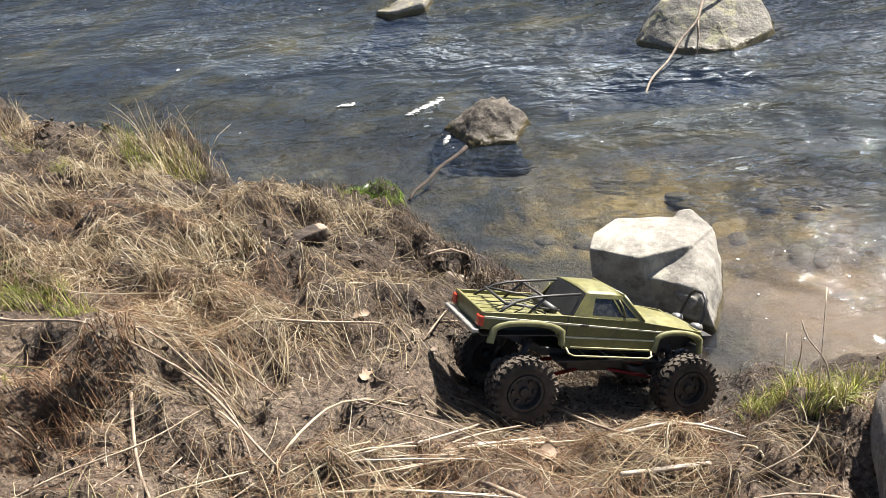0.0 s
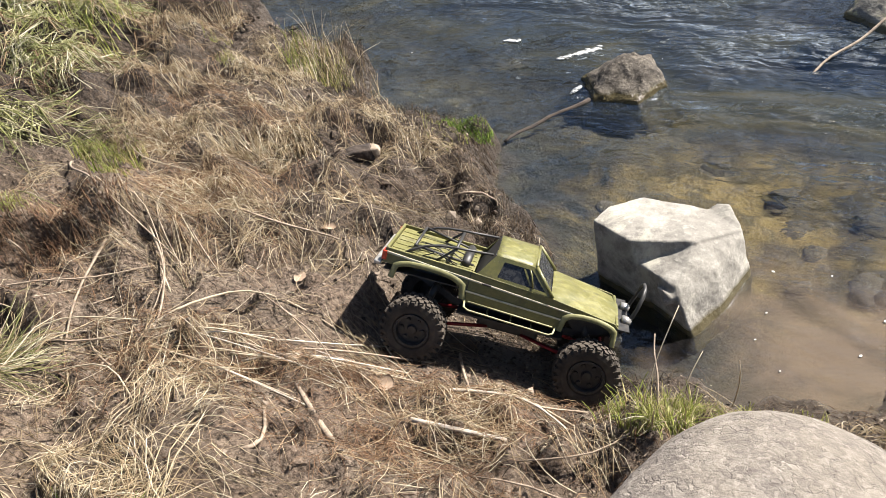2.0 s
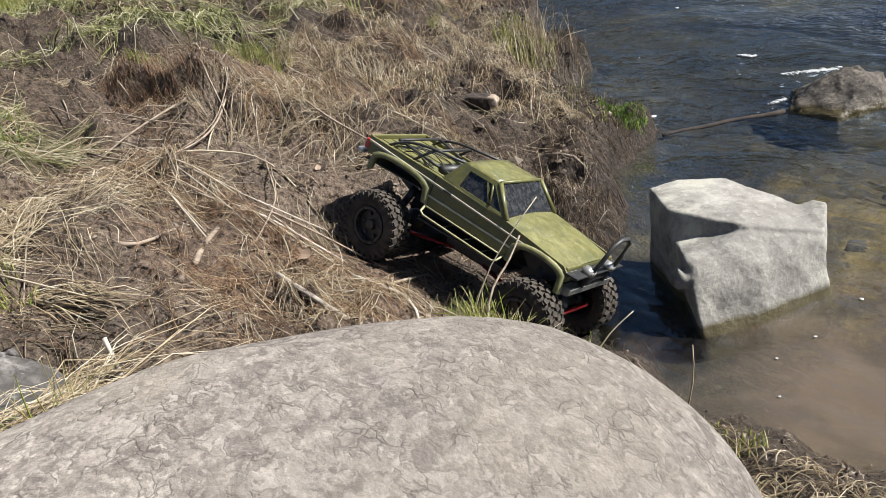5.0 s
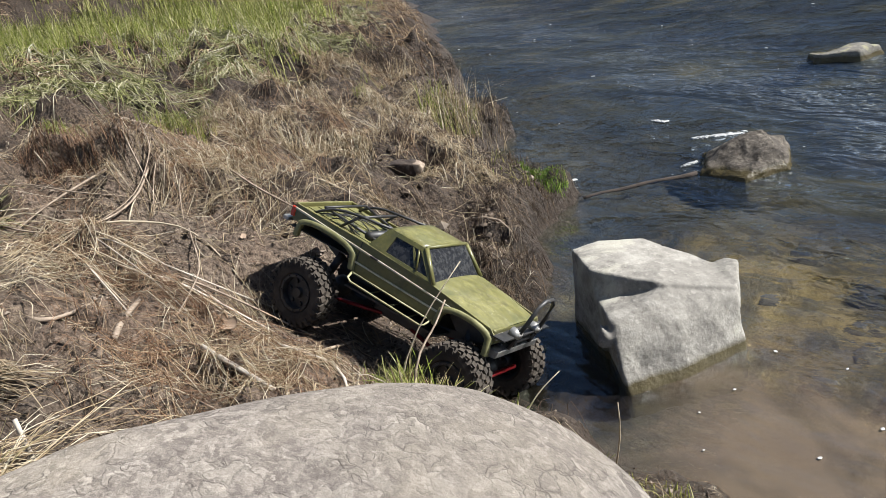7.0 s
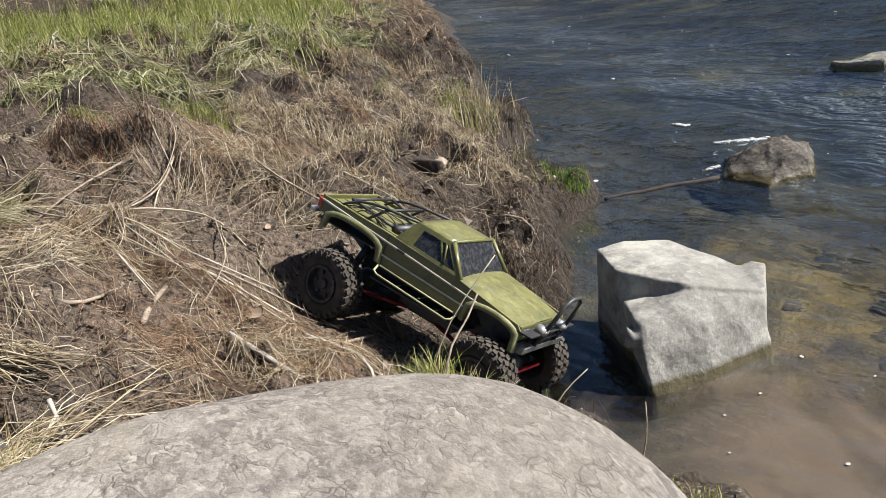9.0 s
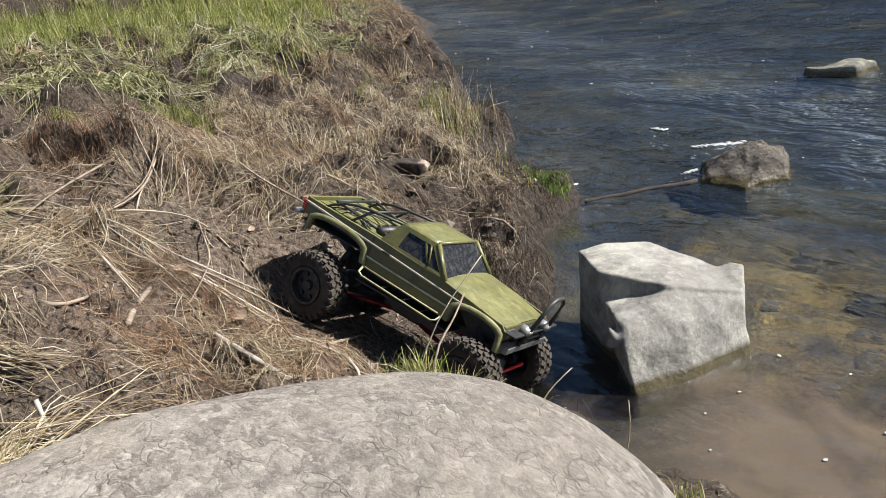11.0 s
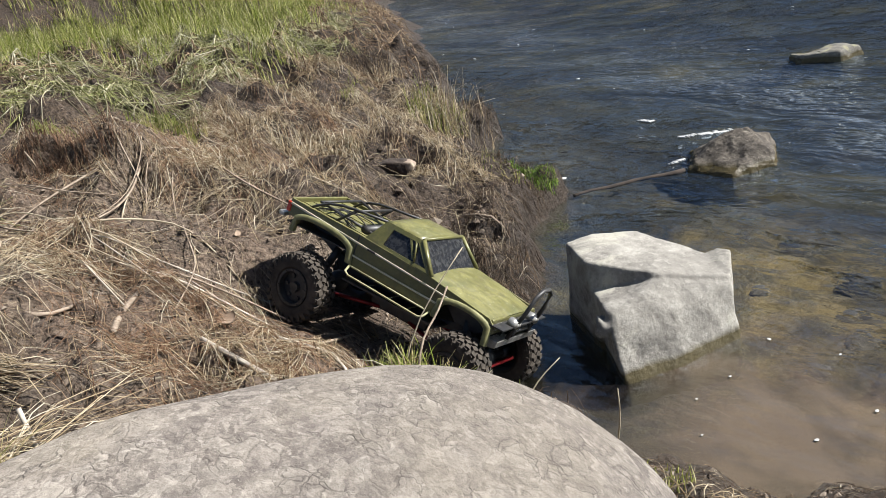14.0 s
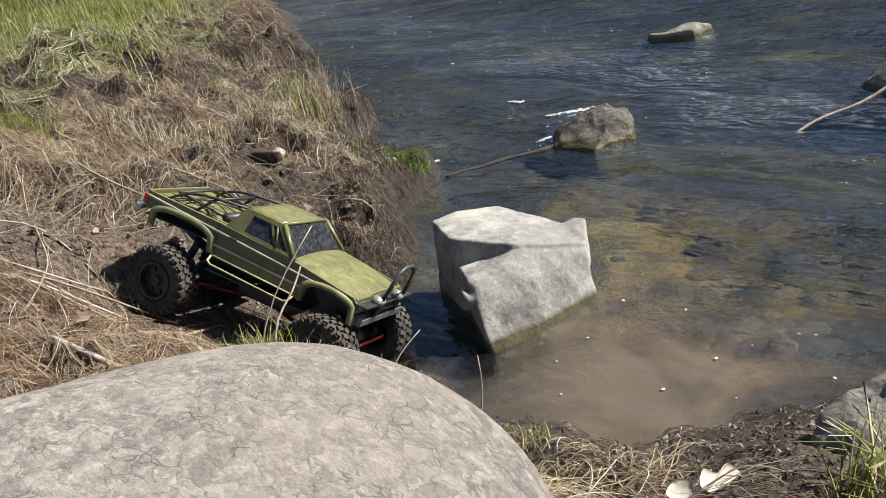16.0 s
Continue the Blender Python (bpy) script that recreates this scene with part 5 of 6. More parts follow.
# bed cage
cage_runs = []  # the tubes over the bed
for sd in (-1, 1):
    cage_runs.append([(-0.205, sd * 0.066, 0.104), (-0.192, sd * 0.062, 0.118), (-0.172, sd * 0.059, 0.134), (-0.148, sd * 0.057, 0.144), (-0.120, sd * 0.055, 0.150), (-0.057, sd * 0.054, 0.160)])
    cage_runs.append([(-0.150, sd * 0.060, 0.104), (-0.120, sd * 0.055, 0.146)])
    cage_runs.append([(-0.190, sd * 0.058, 0.128), (-0.085, sd * 0.040, 0.112)])
cage_runs += [[(-0.190, -0.058, 0.128), (-0.190, 0.058, 0.128)], [(-0.120, -0.055, 0.146), (-0.120, 0.055, 0.146)]]

for run in cage_runs:
    bm = bmesh.new()
    tube(bm, [(x, y, z - 0.2 * max(0, z - 0.11)) for x, y, z in run], 0.0026)
    part("cage_tube", bm, M_BLACK, truck)
rng = random.Random(31)
for k in range(7):
    y0, y1 = rng.uniform(-0.06, 0.06), rng.uniform(-0.06, 0.06)
    x0, x1 = rng.uniform(-0.215, -0.17), rng.uniform(-0.15, -0.10)
    bm = bmesh.new()
    tube(bm, [(x0 + (x1 - x0) * f, y0 + (y1 - y0) * f + 0.012 * math.sin(f * 5 + k), 0.108 + 0.012 * math.sin(f * math.pi)) for f in (0, 0.2, 0.4, 0.6, 0.8, 1.0)], 0.0011, 6)
    part("cord", bm, M_BLACK, truck, "thin black cord over the bed")
bm = bmesh.new()
tube(bm, [(-0.098, -0.046, 0.113), (-0.098, 0.046, 0.113)], 0.008, 16)
part("bed_roll", bm, M_BLACK, truck, "black cylinder lying in the bed")

# the body sits high on its springs, nose a little down
LENGTHS = ((-0.251, -0.236, -0.080, 0.0165, 0.0625, 0.206, 0.228, 0.253), (-0.242, -0.227, -0.072, 0.028, 0.066, 0.186, 0.206, 0.230))
HEIGHTS = ((0.0, 0.018, 0.045, 0.088, 0.1115, 0.165), (0.002, 0.0135, 0.036, 0.060, 0.0785, 0.1255))
for ob in truck.children_recursive:
    if ob.name.startswith(("wheel", "tyre", "rim")):
        continue
    for v in ob.data.vertices:
        v.co = Vector((np.interp(v.co.x, *LENGTHS), v.co.y * 0.91, np.interp(v.co.z, *HEIGHTS)))
    if ob.parent == truck:
        ob.matrix_basis = Matrix.Translation((-0.005, 0, 0.037)) @ Matrix.Rotation(radians(2.5), 4, "Y")

# running gear
for sd in (-1, 1):
    bm = bmesh.new()
    prism(bm, [(-0.20, 0.085), (-0.10, 0.04), (0.08, 0.03), (0.185, 0.055), (0.185, 0.067), (0.08, 0.044), (-0.10, 0.054), (-0.20, 0.097)], sd * 0.030, sd * 0.037, 0.001)
    part("frame_rail", bm, M_BLACK, truck, smooth=False)
    for x0, x1 in ((-0.145, -0.03), (0.145, 0.03)):
        bm = bmesh.new()
        tube(bm, [(x0, sd * 0.045, -0.006), (x1, sd * 0.030, 0.012)], 0.0035)
        part("suspension_link", bm, M_RED, truck, "red anodised suspension link")
    for xx, lean in ((-HALF_BASE, 0.022), (HALF_BASE, -0.022)):
        bm = bmesh.new()
        tube(bm, [(xx, sd * 0.052, 0.004), (xx + lean * 0.5, sd * 0.047, 0.036)], 0.0035)
        tube(bm, [(xx + lean * 0.4, sd * 0.048, 0.030), (xx + lean, sd * 0.042, 0.072)], 0.0065, 12)
        part("shock_absorber", bm, M_BLACK, truck)
for xx in (-HALF_BASE, HALF_BASE):
    bm = bmesh.new()
    tube(bm, [(xx, -0.075, 0), (xx, 0.075, 0)], 0.0075, 12)
    bmesh.ops.create_uvsphere(bm, u_segments=16, v_segments=10, radius=0.019, matrix=Matrix.Translation((xx, 0.012, 0)))
    part("axle", bm, M_BLACK, truck)
bm = bmesh.new()
tube(bm, [(HALF_BASE + 0.024, -0.062, 0.004), (HALF_BASE + 0.024, 0.062, 0.004)], 0.0035)
part("steering_link", bm, M_RED, truck, "red steering link")
bm = bmesh.new()
box(bm, -0.05, 0.06, -0.032, 0.032, 0.008, 0.040, 0.004)
part("gearbox", bm, M_BLACK, truck, smooth=False)
bm = bmesh.new()
for x0, x1, z0 in ((-0.226, -0.087, 0.086), (0.098, 0.203, 0.084)):
    box(bm, x0, x1, -HW + 0.006, HW - 0.006, z0, z0 + 0.002)
box(bm, -0.087, 0.098, -HW + 0.006, HW - 0.006, 0.04, 0.043)
part("inner_liner", bm, M_BLACK, truck, smooth=False)


# ---- what lies and grows on the bank ----
tagged(strands("plant_litter", scatter(12000, (-1.3, 0.2, 1.1, 2.0), 11, lambda x, y: on_land(x, y, 0.0) * clear_of_stones(x, y) * (0.2 + 0.8 * bare(x, y))), (0.006, 0.03), (0.0008, 0.002), (0.0, 0.004), 11, M_LITTER, segs=2),
       "fine broken plant litter on the mud", "plant litter", kind="stuff")
tagged(strands("roots", scatter(2600, (-2.2, 1.0, 0.6, 3.0), 12, lambda x, y: sstep(-0.02, 0.0, shore_dist(x, y)) * sstep(0.09, 0.04, shore_dist(x, y)) * sstep(0.5, 0.25, x) * (0.25 + 0.75 * sstep(-0.1, 0.2, fbm(x, y, 6, 2, 51)))), (0.012, 0.045), (0.0008, 0.002), (0.0, 0.03), 12, M_ROOT, curl=1.3, segs=4),
       "dark roots and dead stems fringing the water's edge", "roots", kind="stuff")


def crumbs(name, places, seed, size):
    """Loose lumps of soil: small lopsided eight-sided bodies."""
    rng = np.random.default_rng(seed)
    n = len(places)
    base = np.array([(1, 0, 0), (-1, 0, 0), (0, 1, 0), (0, -1, 0), (0, 0, 1), (0, 0, -1)], float)
    v = base[None] * rng.uniform(0.5, 1.4, (n, 6, 1)) + rng.normal(0, 0.2, (n, 6, 3))
    r = size[0] + (size[1] - size[0]) * rng.uniform(0, 1, n) ** 3
    a = rng.uniform(0, 6.28, n)
    c, s = np.cos(a)[:, None], np.sin(a)[:, None]
    v = np.stack([v[..., 0] * c - v[..., 1] * s, v[..., 0] * s + v[..., 1] * c, v[..., 2] * 0.7], -1) * r[:, None, None]
    v += np.stack([places[:, 0], places[:, 1], ground_z(places[:, 0], places[:, 1]) + r * 0.25], 1)[:, None]
    f = np.array([(0, 2, 4), (2, 1, 4), (1, 3, 4), (3, 0, 4), (2, 0, 5), (1, 2, 5), (3, 1, 5), (0, 3, 5)])
    return mesh_from(name, v.reshape(-1, 3), (np.arange(n)[:, None, None] * 6 + f[None]).reshape(-1, 3), M_CRUMB, False)


tagged(crumbs("soil_crumbs", scatter(30000, (-1.2, 0.3, 1.0, 1.9), 61, lambda x, y: on_land(x, y, 0.0) * clear_of_stones(x, y) * (0.3 + 0.7 * sstep(-0.1, 0.2, fbm(x, y, 8, 2, 67)))), 61, (0.0008, 0.0048)),
       "loose crumbs and small clods of brown soil", "soil", kind="stuff")
tagged(crumbs("soil_clods", scatter(900, (-1.6, 0.9, 0.25, 2.3), 63, lambda x, y: sstep(0.02, 0.05, shore_dist(x, y)) * sstep(0.5, 0.1, shore_dist(x, y)) * sstep(-0.05, 0.15, fbm(x, y, 7, 2, 69))), 63, (0.003, 0.014)),
       "dark clods of earth crumbling along the bank's edge", "soil", kind="stuff")
tagged(strands("wet_debris", scatter(2600, (0.55, 0.95, 1.0, 1.4), 62, lambda x, y: sstep(-0.01, 0.01, shore_dist(x, y)) * sstep(0.3, 0.1, shore_dist(x, y)) * clear_of_stones(x, y)), (0.004, 0.016), (0.0005, 0.0013), (0.0, 0.004), 62, M_LITTER, curl=0.7, segs=2),
       "wet brown plant debris on the mud by the water", "plant litter", kind="stuff")


def disc(cx, cy, r, n, seed, ry=None, turn=0.0):
    rng = np.random.default_rng(seed)
    a, q = rng.uniform(0, 2 * math.pi, n), np.sqrt(rng.uniform(0, 1, n))
    u, v = q * np.cos(a) * r, q * np.sin(a) * (ry or r)
    c, s = math.cos(radians(turn)), math.sin(radians(turn))
    return np.stack([cx + u * c - v * s, cy + u * s + v * c], 1)


def tuft(cx, cy, r, n, length, seed, material, label, ry=None, turn=0.0, width=(0.0012, 0.003)):
    ob = strands("grass_tuft", disc(cx, cy, r, n, seed, ry, turn), length, width, (0, 0), seed, material, upright=True, segs=4)
    return tagged(ob, label, "grass tuft", "grass tufts")


lying = strands("grass_tuft", disc(0.385, 0.36, 0.13, 150, 140, 0.035, 113), (0.09, 0.21), (0.001, 0.0024), (0.01, 0.05), 140, M_STRAW, heading=1.95, spread=0.2, curl=0.14, segs=6)
tagged(lying, "long pale straw lying between two stones", "grass tuft", "grass tufts")
dry_edge = strands("straw", disc(0.68, 1.0, 0.15, 420, 160, 0.05, 25), (0.02, 0.08), (0.0008, 0.0022), (0.0, 0.02), 160, M_STRAW, curl=0.6, segs=4)
tagged(dry_edge, "tan straw lying over the mud beside the boulder", "straw", kind="stuff")
flat_mat = strands("flattened_grass", disc(-0.62, 0.36, 0.22, 800, 165, 0.12, 60), (0.04, 0.15), (0.001, 0.003), (0.0, 0.03), 165, M_PALEGRASS, heading=1.3, spread=0.6, curl=0.5, segs=5)
tagged(flat_mat, "pale yellow-green grass lying flat in a mat", "grass", kind="stuff")
mat_straw = strands("flattened_straw", disc(-0.60, 0.37, 0.24, 520, 168, 0.13, 60), (0.04, 0.16), (0.0008, 0.0026), (0.0, 0.035), 168, M_STRAW, heading=1.3, spread=0.7, curl=0.5, segs=5)
tagged(mat_straw, "pale straw lying over flattened grass", "straw", kind="stuff")
lean_straw = strands("flattened_straw", disc(-0.08, 0.26, 0.2, 420, 166, 0.09, 80), (0.03, 0.14), (0.0007, 0.0026), (0.0, 0.035), 166, M_STRAW, heading=1.75, spread=0.5, curl=0.4, segs=5)
tagged(lean_straw, "combed pale straw lying beside a pitted stone", "straw", kind="stuff")
wisp = strands("flattened_straw", disc(0.08, 0.465, 0.05, 120, 167, 0.025, 40), (0.04, 0.11), (0.001, 0.003), (0.0, 0.02), 167, M_STRAW, heading=0.85, spread=0.25, curl=0.3, segs=5)
tagged(wisp, "combed wisp of pale straw on the mud", "straw", kind="stuff")
far_side = strands("plant_litter", scatter(1500, (-0.3, 1.1, 0.2, 1.6), 169, lambda x, y: sstep(0.0, 0.03, shore_dist(x, y)) * sstep(0.3, 0.15, shore_dist(x, y)) * (0.2 + 0.8 * sstep(-0.05, 0.1, fbm(x, y, 9, 2, 143)))), (0.012, 0.055), (0.0006, 0.0018), (0.0, 0.022), 169, M_LITTER, curl=0.9, segs=4)
tagged(far_side, "grey and brown dead stems on the slope above the water", "plant litter", kind="stuff")
FRESH = "short fresh green grass tuft on the mud"
MIXED = "green and straw-coloured grass tuft"
DRY = "dry straw-coloured grass tuft"
tuft(-0.36, 1.79, 0.09, 620, (0.014, 0.036), 101, M_FRESH, "bright green grass tuft on the bank's corner", 0.05, -10)
tuft(-0.36, 1.72, 0.08, 110, (0.015, 0.04), 102, M_TUFT, MIXED, 0.07)
tuft(-0.98, 1.97, 0.14, 260, (0.05, 0.13), 103, M_TUFT, "tall dry and green grass clump at the water", 0.09, -20)
tuft(-0.93, 2.03, 0.12, 90, (0.10, 0.22), 104, M_STRAW, "tall thin dead stalks at the water's edge", 0.09, -20)
tuft(-1.55, 2.12, 0.14, 240, (0.05, 0.12), 105, M_STRAW, DRY, 0.1)
tuft(0.452, 0.852, 0.055, 230, (0.03, 0.075), 150, M_GREEN, "bright yellow-green grass tuft behind the boulder's crest", 0.026, 35)
tuft(0.455, 0.85, 0.075, 60, (0.04, 0.085), 151, M_STRAW, "dry straw standing in a green tuft", 0.03, 35)
tuft(0.40, 0.935, 0.05, 140, (0.015, 0.045), 106, M_GREEN, "yellow-green grass tuft before the boulder", 0.035, 40)
tuft(0.41, 0.93, 0.08, 140, (0.025, 0.07), 107, M_TUFT, MIXED, 0.04, 40)
tuft(0.49, 1.0, 0.07, 240, (0.012, 0.04), 108, M_GREEN, "yellow-green grass tuft along the boulder", 0.03, 38)
tuft(0.585, 1.05, 0.07, 130, (0.01, 0.03), 109, M_GREEN, "green grass tuft along the boulder", 0.03, 15)
tuft(0.74, 0.93, 0.08, 90, (0.02, 0.05), 111, M_TUFT, MIXED, 0.04, -40)
tuft(-0.03, 0.375, 0.065, 150, (0.025, 0.065), 112, M_FRESH, "broad-bladed fresh green grass tuft beside a stone", 0.045, 50, (0.002, 0.0055))
tuft(-0.06, 0.21, 0.07, 90, (0.03, 0.075), 170, M_FRESH, "broad-bladed fresh green grass tuft beside a stone", 0.05, 0, (0.002, 0.0055))
tuft(-0.62, 0.40, 0.16, 110, (0.03, 0.08), 171, M_FRESH, "sparse green blades in flattened grass", 0.1, 60, (0.0015, 0.004))
tuft(-0.53, 0.33, 0.05, 60, (0.02, 0.05), 172, M_GREEN, FRESH)
tuft(0.06, 0.40, 0.05, 110, (0.02, 0.055), 113, M_TUFT, MIXED)
tuft(-0.09, 0.29, 0.10, 200, (0.03, 0.09), 114, M_TUFT, MIXED)
tuft(0.40, 0.36, 0.12, 200, (0.04, 0.10), 115, M_TUFT, MIXED, 0.03, 115)
tuft(-0.87, 1.10, 0.09, 320, (0.03, 0.07), 116, M_TUFT, "green grass tuft in matted thatch", 0.07)
tuft(-0.69, 0.975, 0.035, 110, (0.02, 0.045), 117, M_GREEN, FRESH)
tuft(-0.75, 0.80, 0.04, 90, (0.02, 0.05), 118, M_GREEN, FRESH)
tuft(-1.12, 1.75, 0.03, 70, (0.02, 0.05), 119, M_GREEN, FRESH)
tuft(-1.3, 1.9, 0.04, 80, (0.02, 0.05), 120, M_GREEN, FRESH)
tuft(1.03, 1.05, 0.05, 46, (0.05, 0.12), 121, M_TUFT, "tall yellow-green grass before a stone", 0.05, 0, (0.002, 0.0045))
tuft(1.0, 1.07, 0.03, 9, (0.06, 0.11), 144, M_REED, "few stout bleached stalks before a stone", 0.03, 0, (0.003, 0.005))
tuft(1.07, 0.98, 0.06, 90, (0.04, 0.1), 122, M_TUFT, MIXED)
tuft(-0.62, 0.80, 0.13, 200, (0.015, 0.045), 130, M_ROOT, "dark roots hanging from the torn sod", 0.05, 54)
tuft(-0.64, 0.81, 0.14, 300, (0.03, 0.07), 131, M_RUST, "russet dead grass on the torn sod", 0.06, 54)
heap = strands("tangled_roots", disc(-1.72, 2.25, 0.2, 420, 141, 0.12, -25), (0.05, 0.16), (0.0014, 0.0042), (0.01, 0.09), 141, M_ROOT, curl=1.0, segs=5)
tagged(heap, "tangled heap of dark roots and stems at the water", "roots", kind="stuff")
pale = strands("dead_stems", disc(-1.72, 2.25, 0.2, 70, 142, 0.12, -25), (0.06, 0.18), (0.0016, 0.0045), (0.03, 0.11), 142, M_LITTER, curl=0.8, segs=5)
tagged(pale, "bleached stems over the root heap", "stems", kind="stuff")
tuft(-0.93, 1.98, 0.13, 16, (0.08, 0.2), 143, M_REED, "few stout bleached stalks at the water's edge", 0.07, -20, (0.003, 0.006))
tuft(-0.57, 1.38, 0.07, 110, (0.03, 0.06), 123, M_STRAW, "bleached dead leaf clump on the bank", 0.05, width=(0.003, 0.007))
tuft(-0.42, 1.62, 0.09, 120, (0.02, 0.06), 124, M_STRAW, DRY, 0.06)
tuft(-0.05, 1.38, 0.09, 300, (0.02, 0.05), 125, M_LITTER, "low bleached grass overhanging the water", 0.07, -45)
tuft(0.06, 1.27, 0.06, 220, (0.02, 0.045), 126, M_LITTER, "low bleached grass overhanging the water", 0.05, -60)


def ground_at(x, y):
    return float(ground_z(np.array([x]), np.array([y]))[0])


def stick(name, pts, r, material, label, category="stick", group="", arch=0.0, taper=0.5, seed=0):
    """A bar that lies on the ground along points of the plan, unless they carry a height."""
    rng = random.Random(seed)
    path = []
    for i in range(len(pts) - 1):
        p, q = pts[i], pts[i + 1]
        n = max(2, int(math.dist(p[:2], q[:2]) / 0.03))
        for k in range(n + (i == len(pts) - 2)):
            f = k / n
            x, y = p[0] + (q[0] - p[0]) * f, p[1] + (q[1] - p[1]) * f
            j = r * 0.7
            if len(p) > 2:
                z = p[2] + (q[2] - p[2]) * f
            else:
                z = ground_at(x, y) + r * 0.6
            path.append(Vector((x + rng.uniform(-j, j), y + rng.uniform(-j, j), z)))
    if len(pts[0]) == 2:
        # a stiff bar bridges hollows instead of following them
        zs = [p.z for p in path]
        m = len(path) - 1
        for _ in range(12):
            zs = [zs[0]] + [max(zs[i], (zs[i - 1] + zs[i + 1]) / 2 if 0 < i < m else zs[i]) for i in range(1, m)] + [zs[m]] if m > 1 else zs
        for i, p in enumerate(path):
            p.z = zs[i] + arch * math.sin(math.pi * i / max(m, 1))
    for _ in range(2):
        path = [path[0]] + [(path[i - 1] + path[i] * 2 + path[i + 1]) / 4 for i in range(1, len(path) - 1)] + [path[-1]]
    bm = bmesh.new()
    tube(bm, path, r, 6, taper)
    return tagged(part(name, bm, material), label, category, group)


REEDS = "bleached dry reed stalk lying by the truck"
rng = random.Random(7)
for k in range(15):
    dx, dy = rng.uniform(-0.02, 0.05), rng.uniform(-0.045, 0.03)
    a = rng.uniform(-0.5, 0.45)
    x0, y0 = -0.30 + rng.uniform(-0.03, 0.16) + dx, 0.69 + dy
    ln = rng.uniform(0.12, 0.34)
    th = 0.50 + a
    y0 += (x0 + 0.30) * 0.52
    stick("reed_stalk", [(x0, y0), (x0 + ln * math.cos(th), y0 + ln * math.sin(th))], rng.uniform(0.0009, 0.0025), rng.choice((M_REED, M_REED, M_PALEWOOD, M_TWIG)), REEDS, "reed stalk", "reed stalks by the truck", rng.uniform(0.0, 0.012), 0.7, k)
stick("stick", [(0.105, 0.345, 0.318), (0.125, 0.30, 0.338), (0.155, 0.235, 0.347), (0.205, 0.13, 0.335)], 0.0042, M_PALEWOOD, "long pale stick lying over a pitted stone", taper=0.9)
TW = "thin grey-brown twig lying on the mud"
stick("stick", [(-0.022, 0.557), (0.0, 0.585), (-0.05, 0.636), (-0.115, 0.69)], 0.0035, M_TWIG, "crooked brown stick lying on the mud", taper=0.6)
stick("stick", [(0.06, 0.637), (0.0, 0.675), (-0.06, 0.712)], 0.005, M_TWIG, "short forked brown stick in the thatch", taper=0.7)
stick("stick", [(0.13, 0.727), (0.194, 0.745), (0.262, 0.765)], 0.0042, M_PALEWOOD, "bleached stick lying on dead grass", taper=0.8)
stick("stick", [(-0.42, 1.017), (-0.31, 1.039), (-0.17, 1.08)], 0.0024, M_TWIG, "straight brown stick behind the truck", taper=0.8)
stick("stick", [(-0.93, 1.046), (-0.78, 0.951), (-0.566, 0.875), (-0.432, 0.866)], 0.003, M_TWIG, TW, arch=0.01)
stick("stick", [(-0.534, 0.901), (-0.445, 0.844), (-0.304, 0.683)], 0.0028, M_TWIG, TW)
stick("stick", [(-0.337, 0.678), (-0.27, 0.855), (-0.125, 0.886)], 0.0024, M_REED, TW, arch=0.012)
stick("stick", [(-0.553, 0.82), (-0.502, 0.685), (-0.428, 0.593)], 0.003, M_TWIG, TW)
stick("stick", [(-0.21, 1.43), (-0.13, 1.47), (-0.08, 1.45)], 0.004, M_TWIG, TW)
stick("stick", [(0.05, 0.98), (0.16, 0.84), (0.28, 0.80)], 0.003, M_TWIG, TW)
stick("stick", [(0.10, 0.83), (0.24, 0.87), (0.33, 0.83)], 0.0035, M_PALEWOOD, TW)
stick("dead_stalk", [(0.430, 0.835, 0.20), (0.436, 0.865, 0.280), (0.447, 0.905, 0.325), (0.461, 0.946, 0.364)], 0.0010, M_REED, "single dry stalk standing by the boulder", "dead stalk", taper=0.6)
stick("dead_stalk", [(0.452, 0.845, 0.20), (0.452, 0.865, 0.272), (0.446, 0.890, 0.288), (0.432, 0.915, 0.289), (0.428, 0.935, 0.312)], 0.0016, M_TWIG, "crooked dead stalk standing by the boulder", "dead stalk", taper=0.7)
stick("dead_stalk", [(0.440, 0.990, 0.095), (0.449, 1.015, 0.135), (0.455, 1.035, 0.151), (0.463, 1.058, 0.164)], 0.0011, M_REED, "slanting dry stalk standing by the boulder", "dead stalk", taper=0.6)
stick("dead_stalk", [(0.50, 1.09, 0.0), (0.515, 1.10, 0.06), (0.51, 1.105, 0.11)], 0.0014, M_REED, "single dry stalk at the water", "dead stalk")
stick("dead_stalk", [(-0.655, 0.73, 0.36), (-0.665, 0.735, 0.41), (-0.662, 0.72, 0.45)], 0.002, M_TWIG, "broken stake standing in the sod", "dead stalk", taper=0.8)
stick("branch", [(-0.275, 1.84, -0.001), (-0.262, 1.90, -0.003), (-0.22, 1.93, -0.002), (-0.205, 2.0, -0.003), (-0.15, 2.04, -0.002), (-0.115, 2.095, 0.0)], 0.0055, M_BARK, "dark waterlogged branch lying across the current", "branch", taper=1.3)
stick("branch", [(0.44, 2.30, -0.01), (0.475, 2.39, 0.010), (0.545, 2.46, 0.02), (0.60, 2.55, 0.06), (0.665, 2.59, 0.085), (0.69, 2.68, 0.125), (0.76, 2.74, 0.145), (0.86, 2.80, 0.14), (0.99, 2.80, 0.12)], 0.0038, M_TWIG, "bare grey-brown branch resting over a stone", "branch", taper=1.5)
stick("branch", [(0.665, 2.61, 0.085), (0.665, 2.575, 0.045), (0.65, 2.53, 0.005)], 0.004, M_TWIG, "short dark side branch on the stone", "branch", taper=0.6)
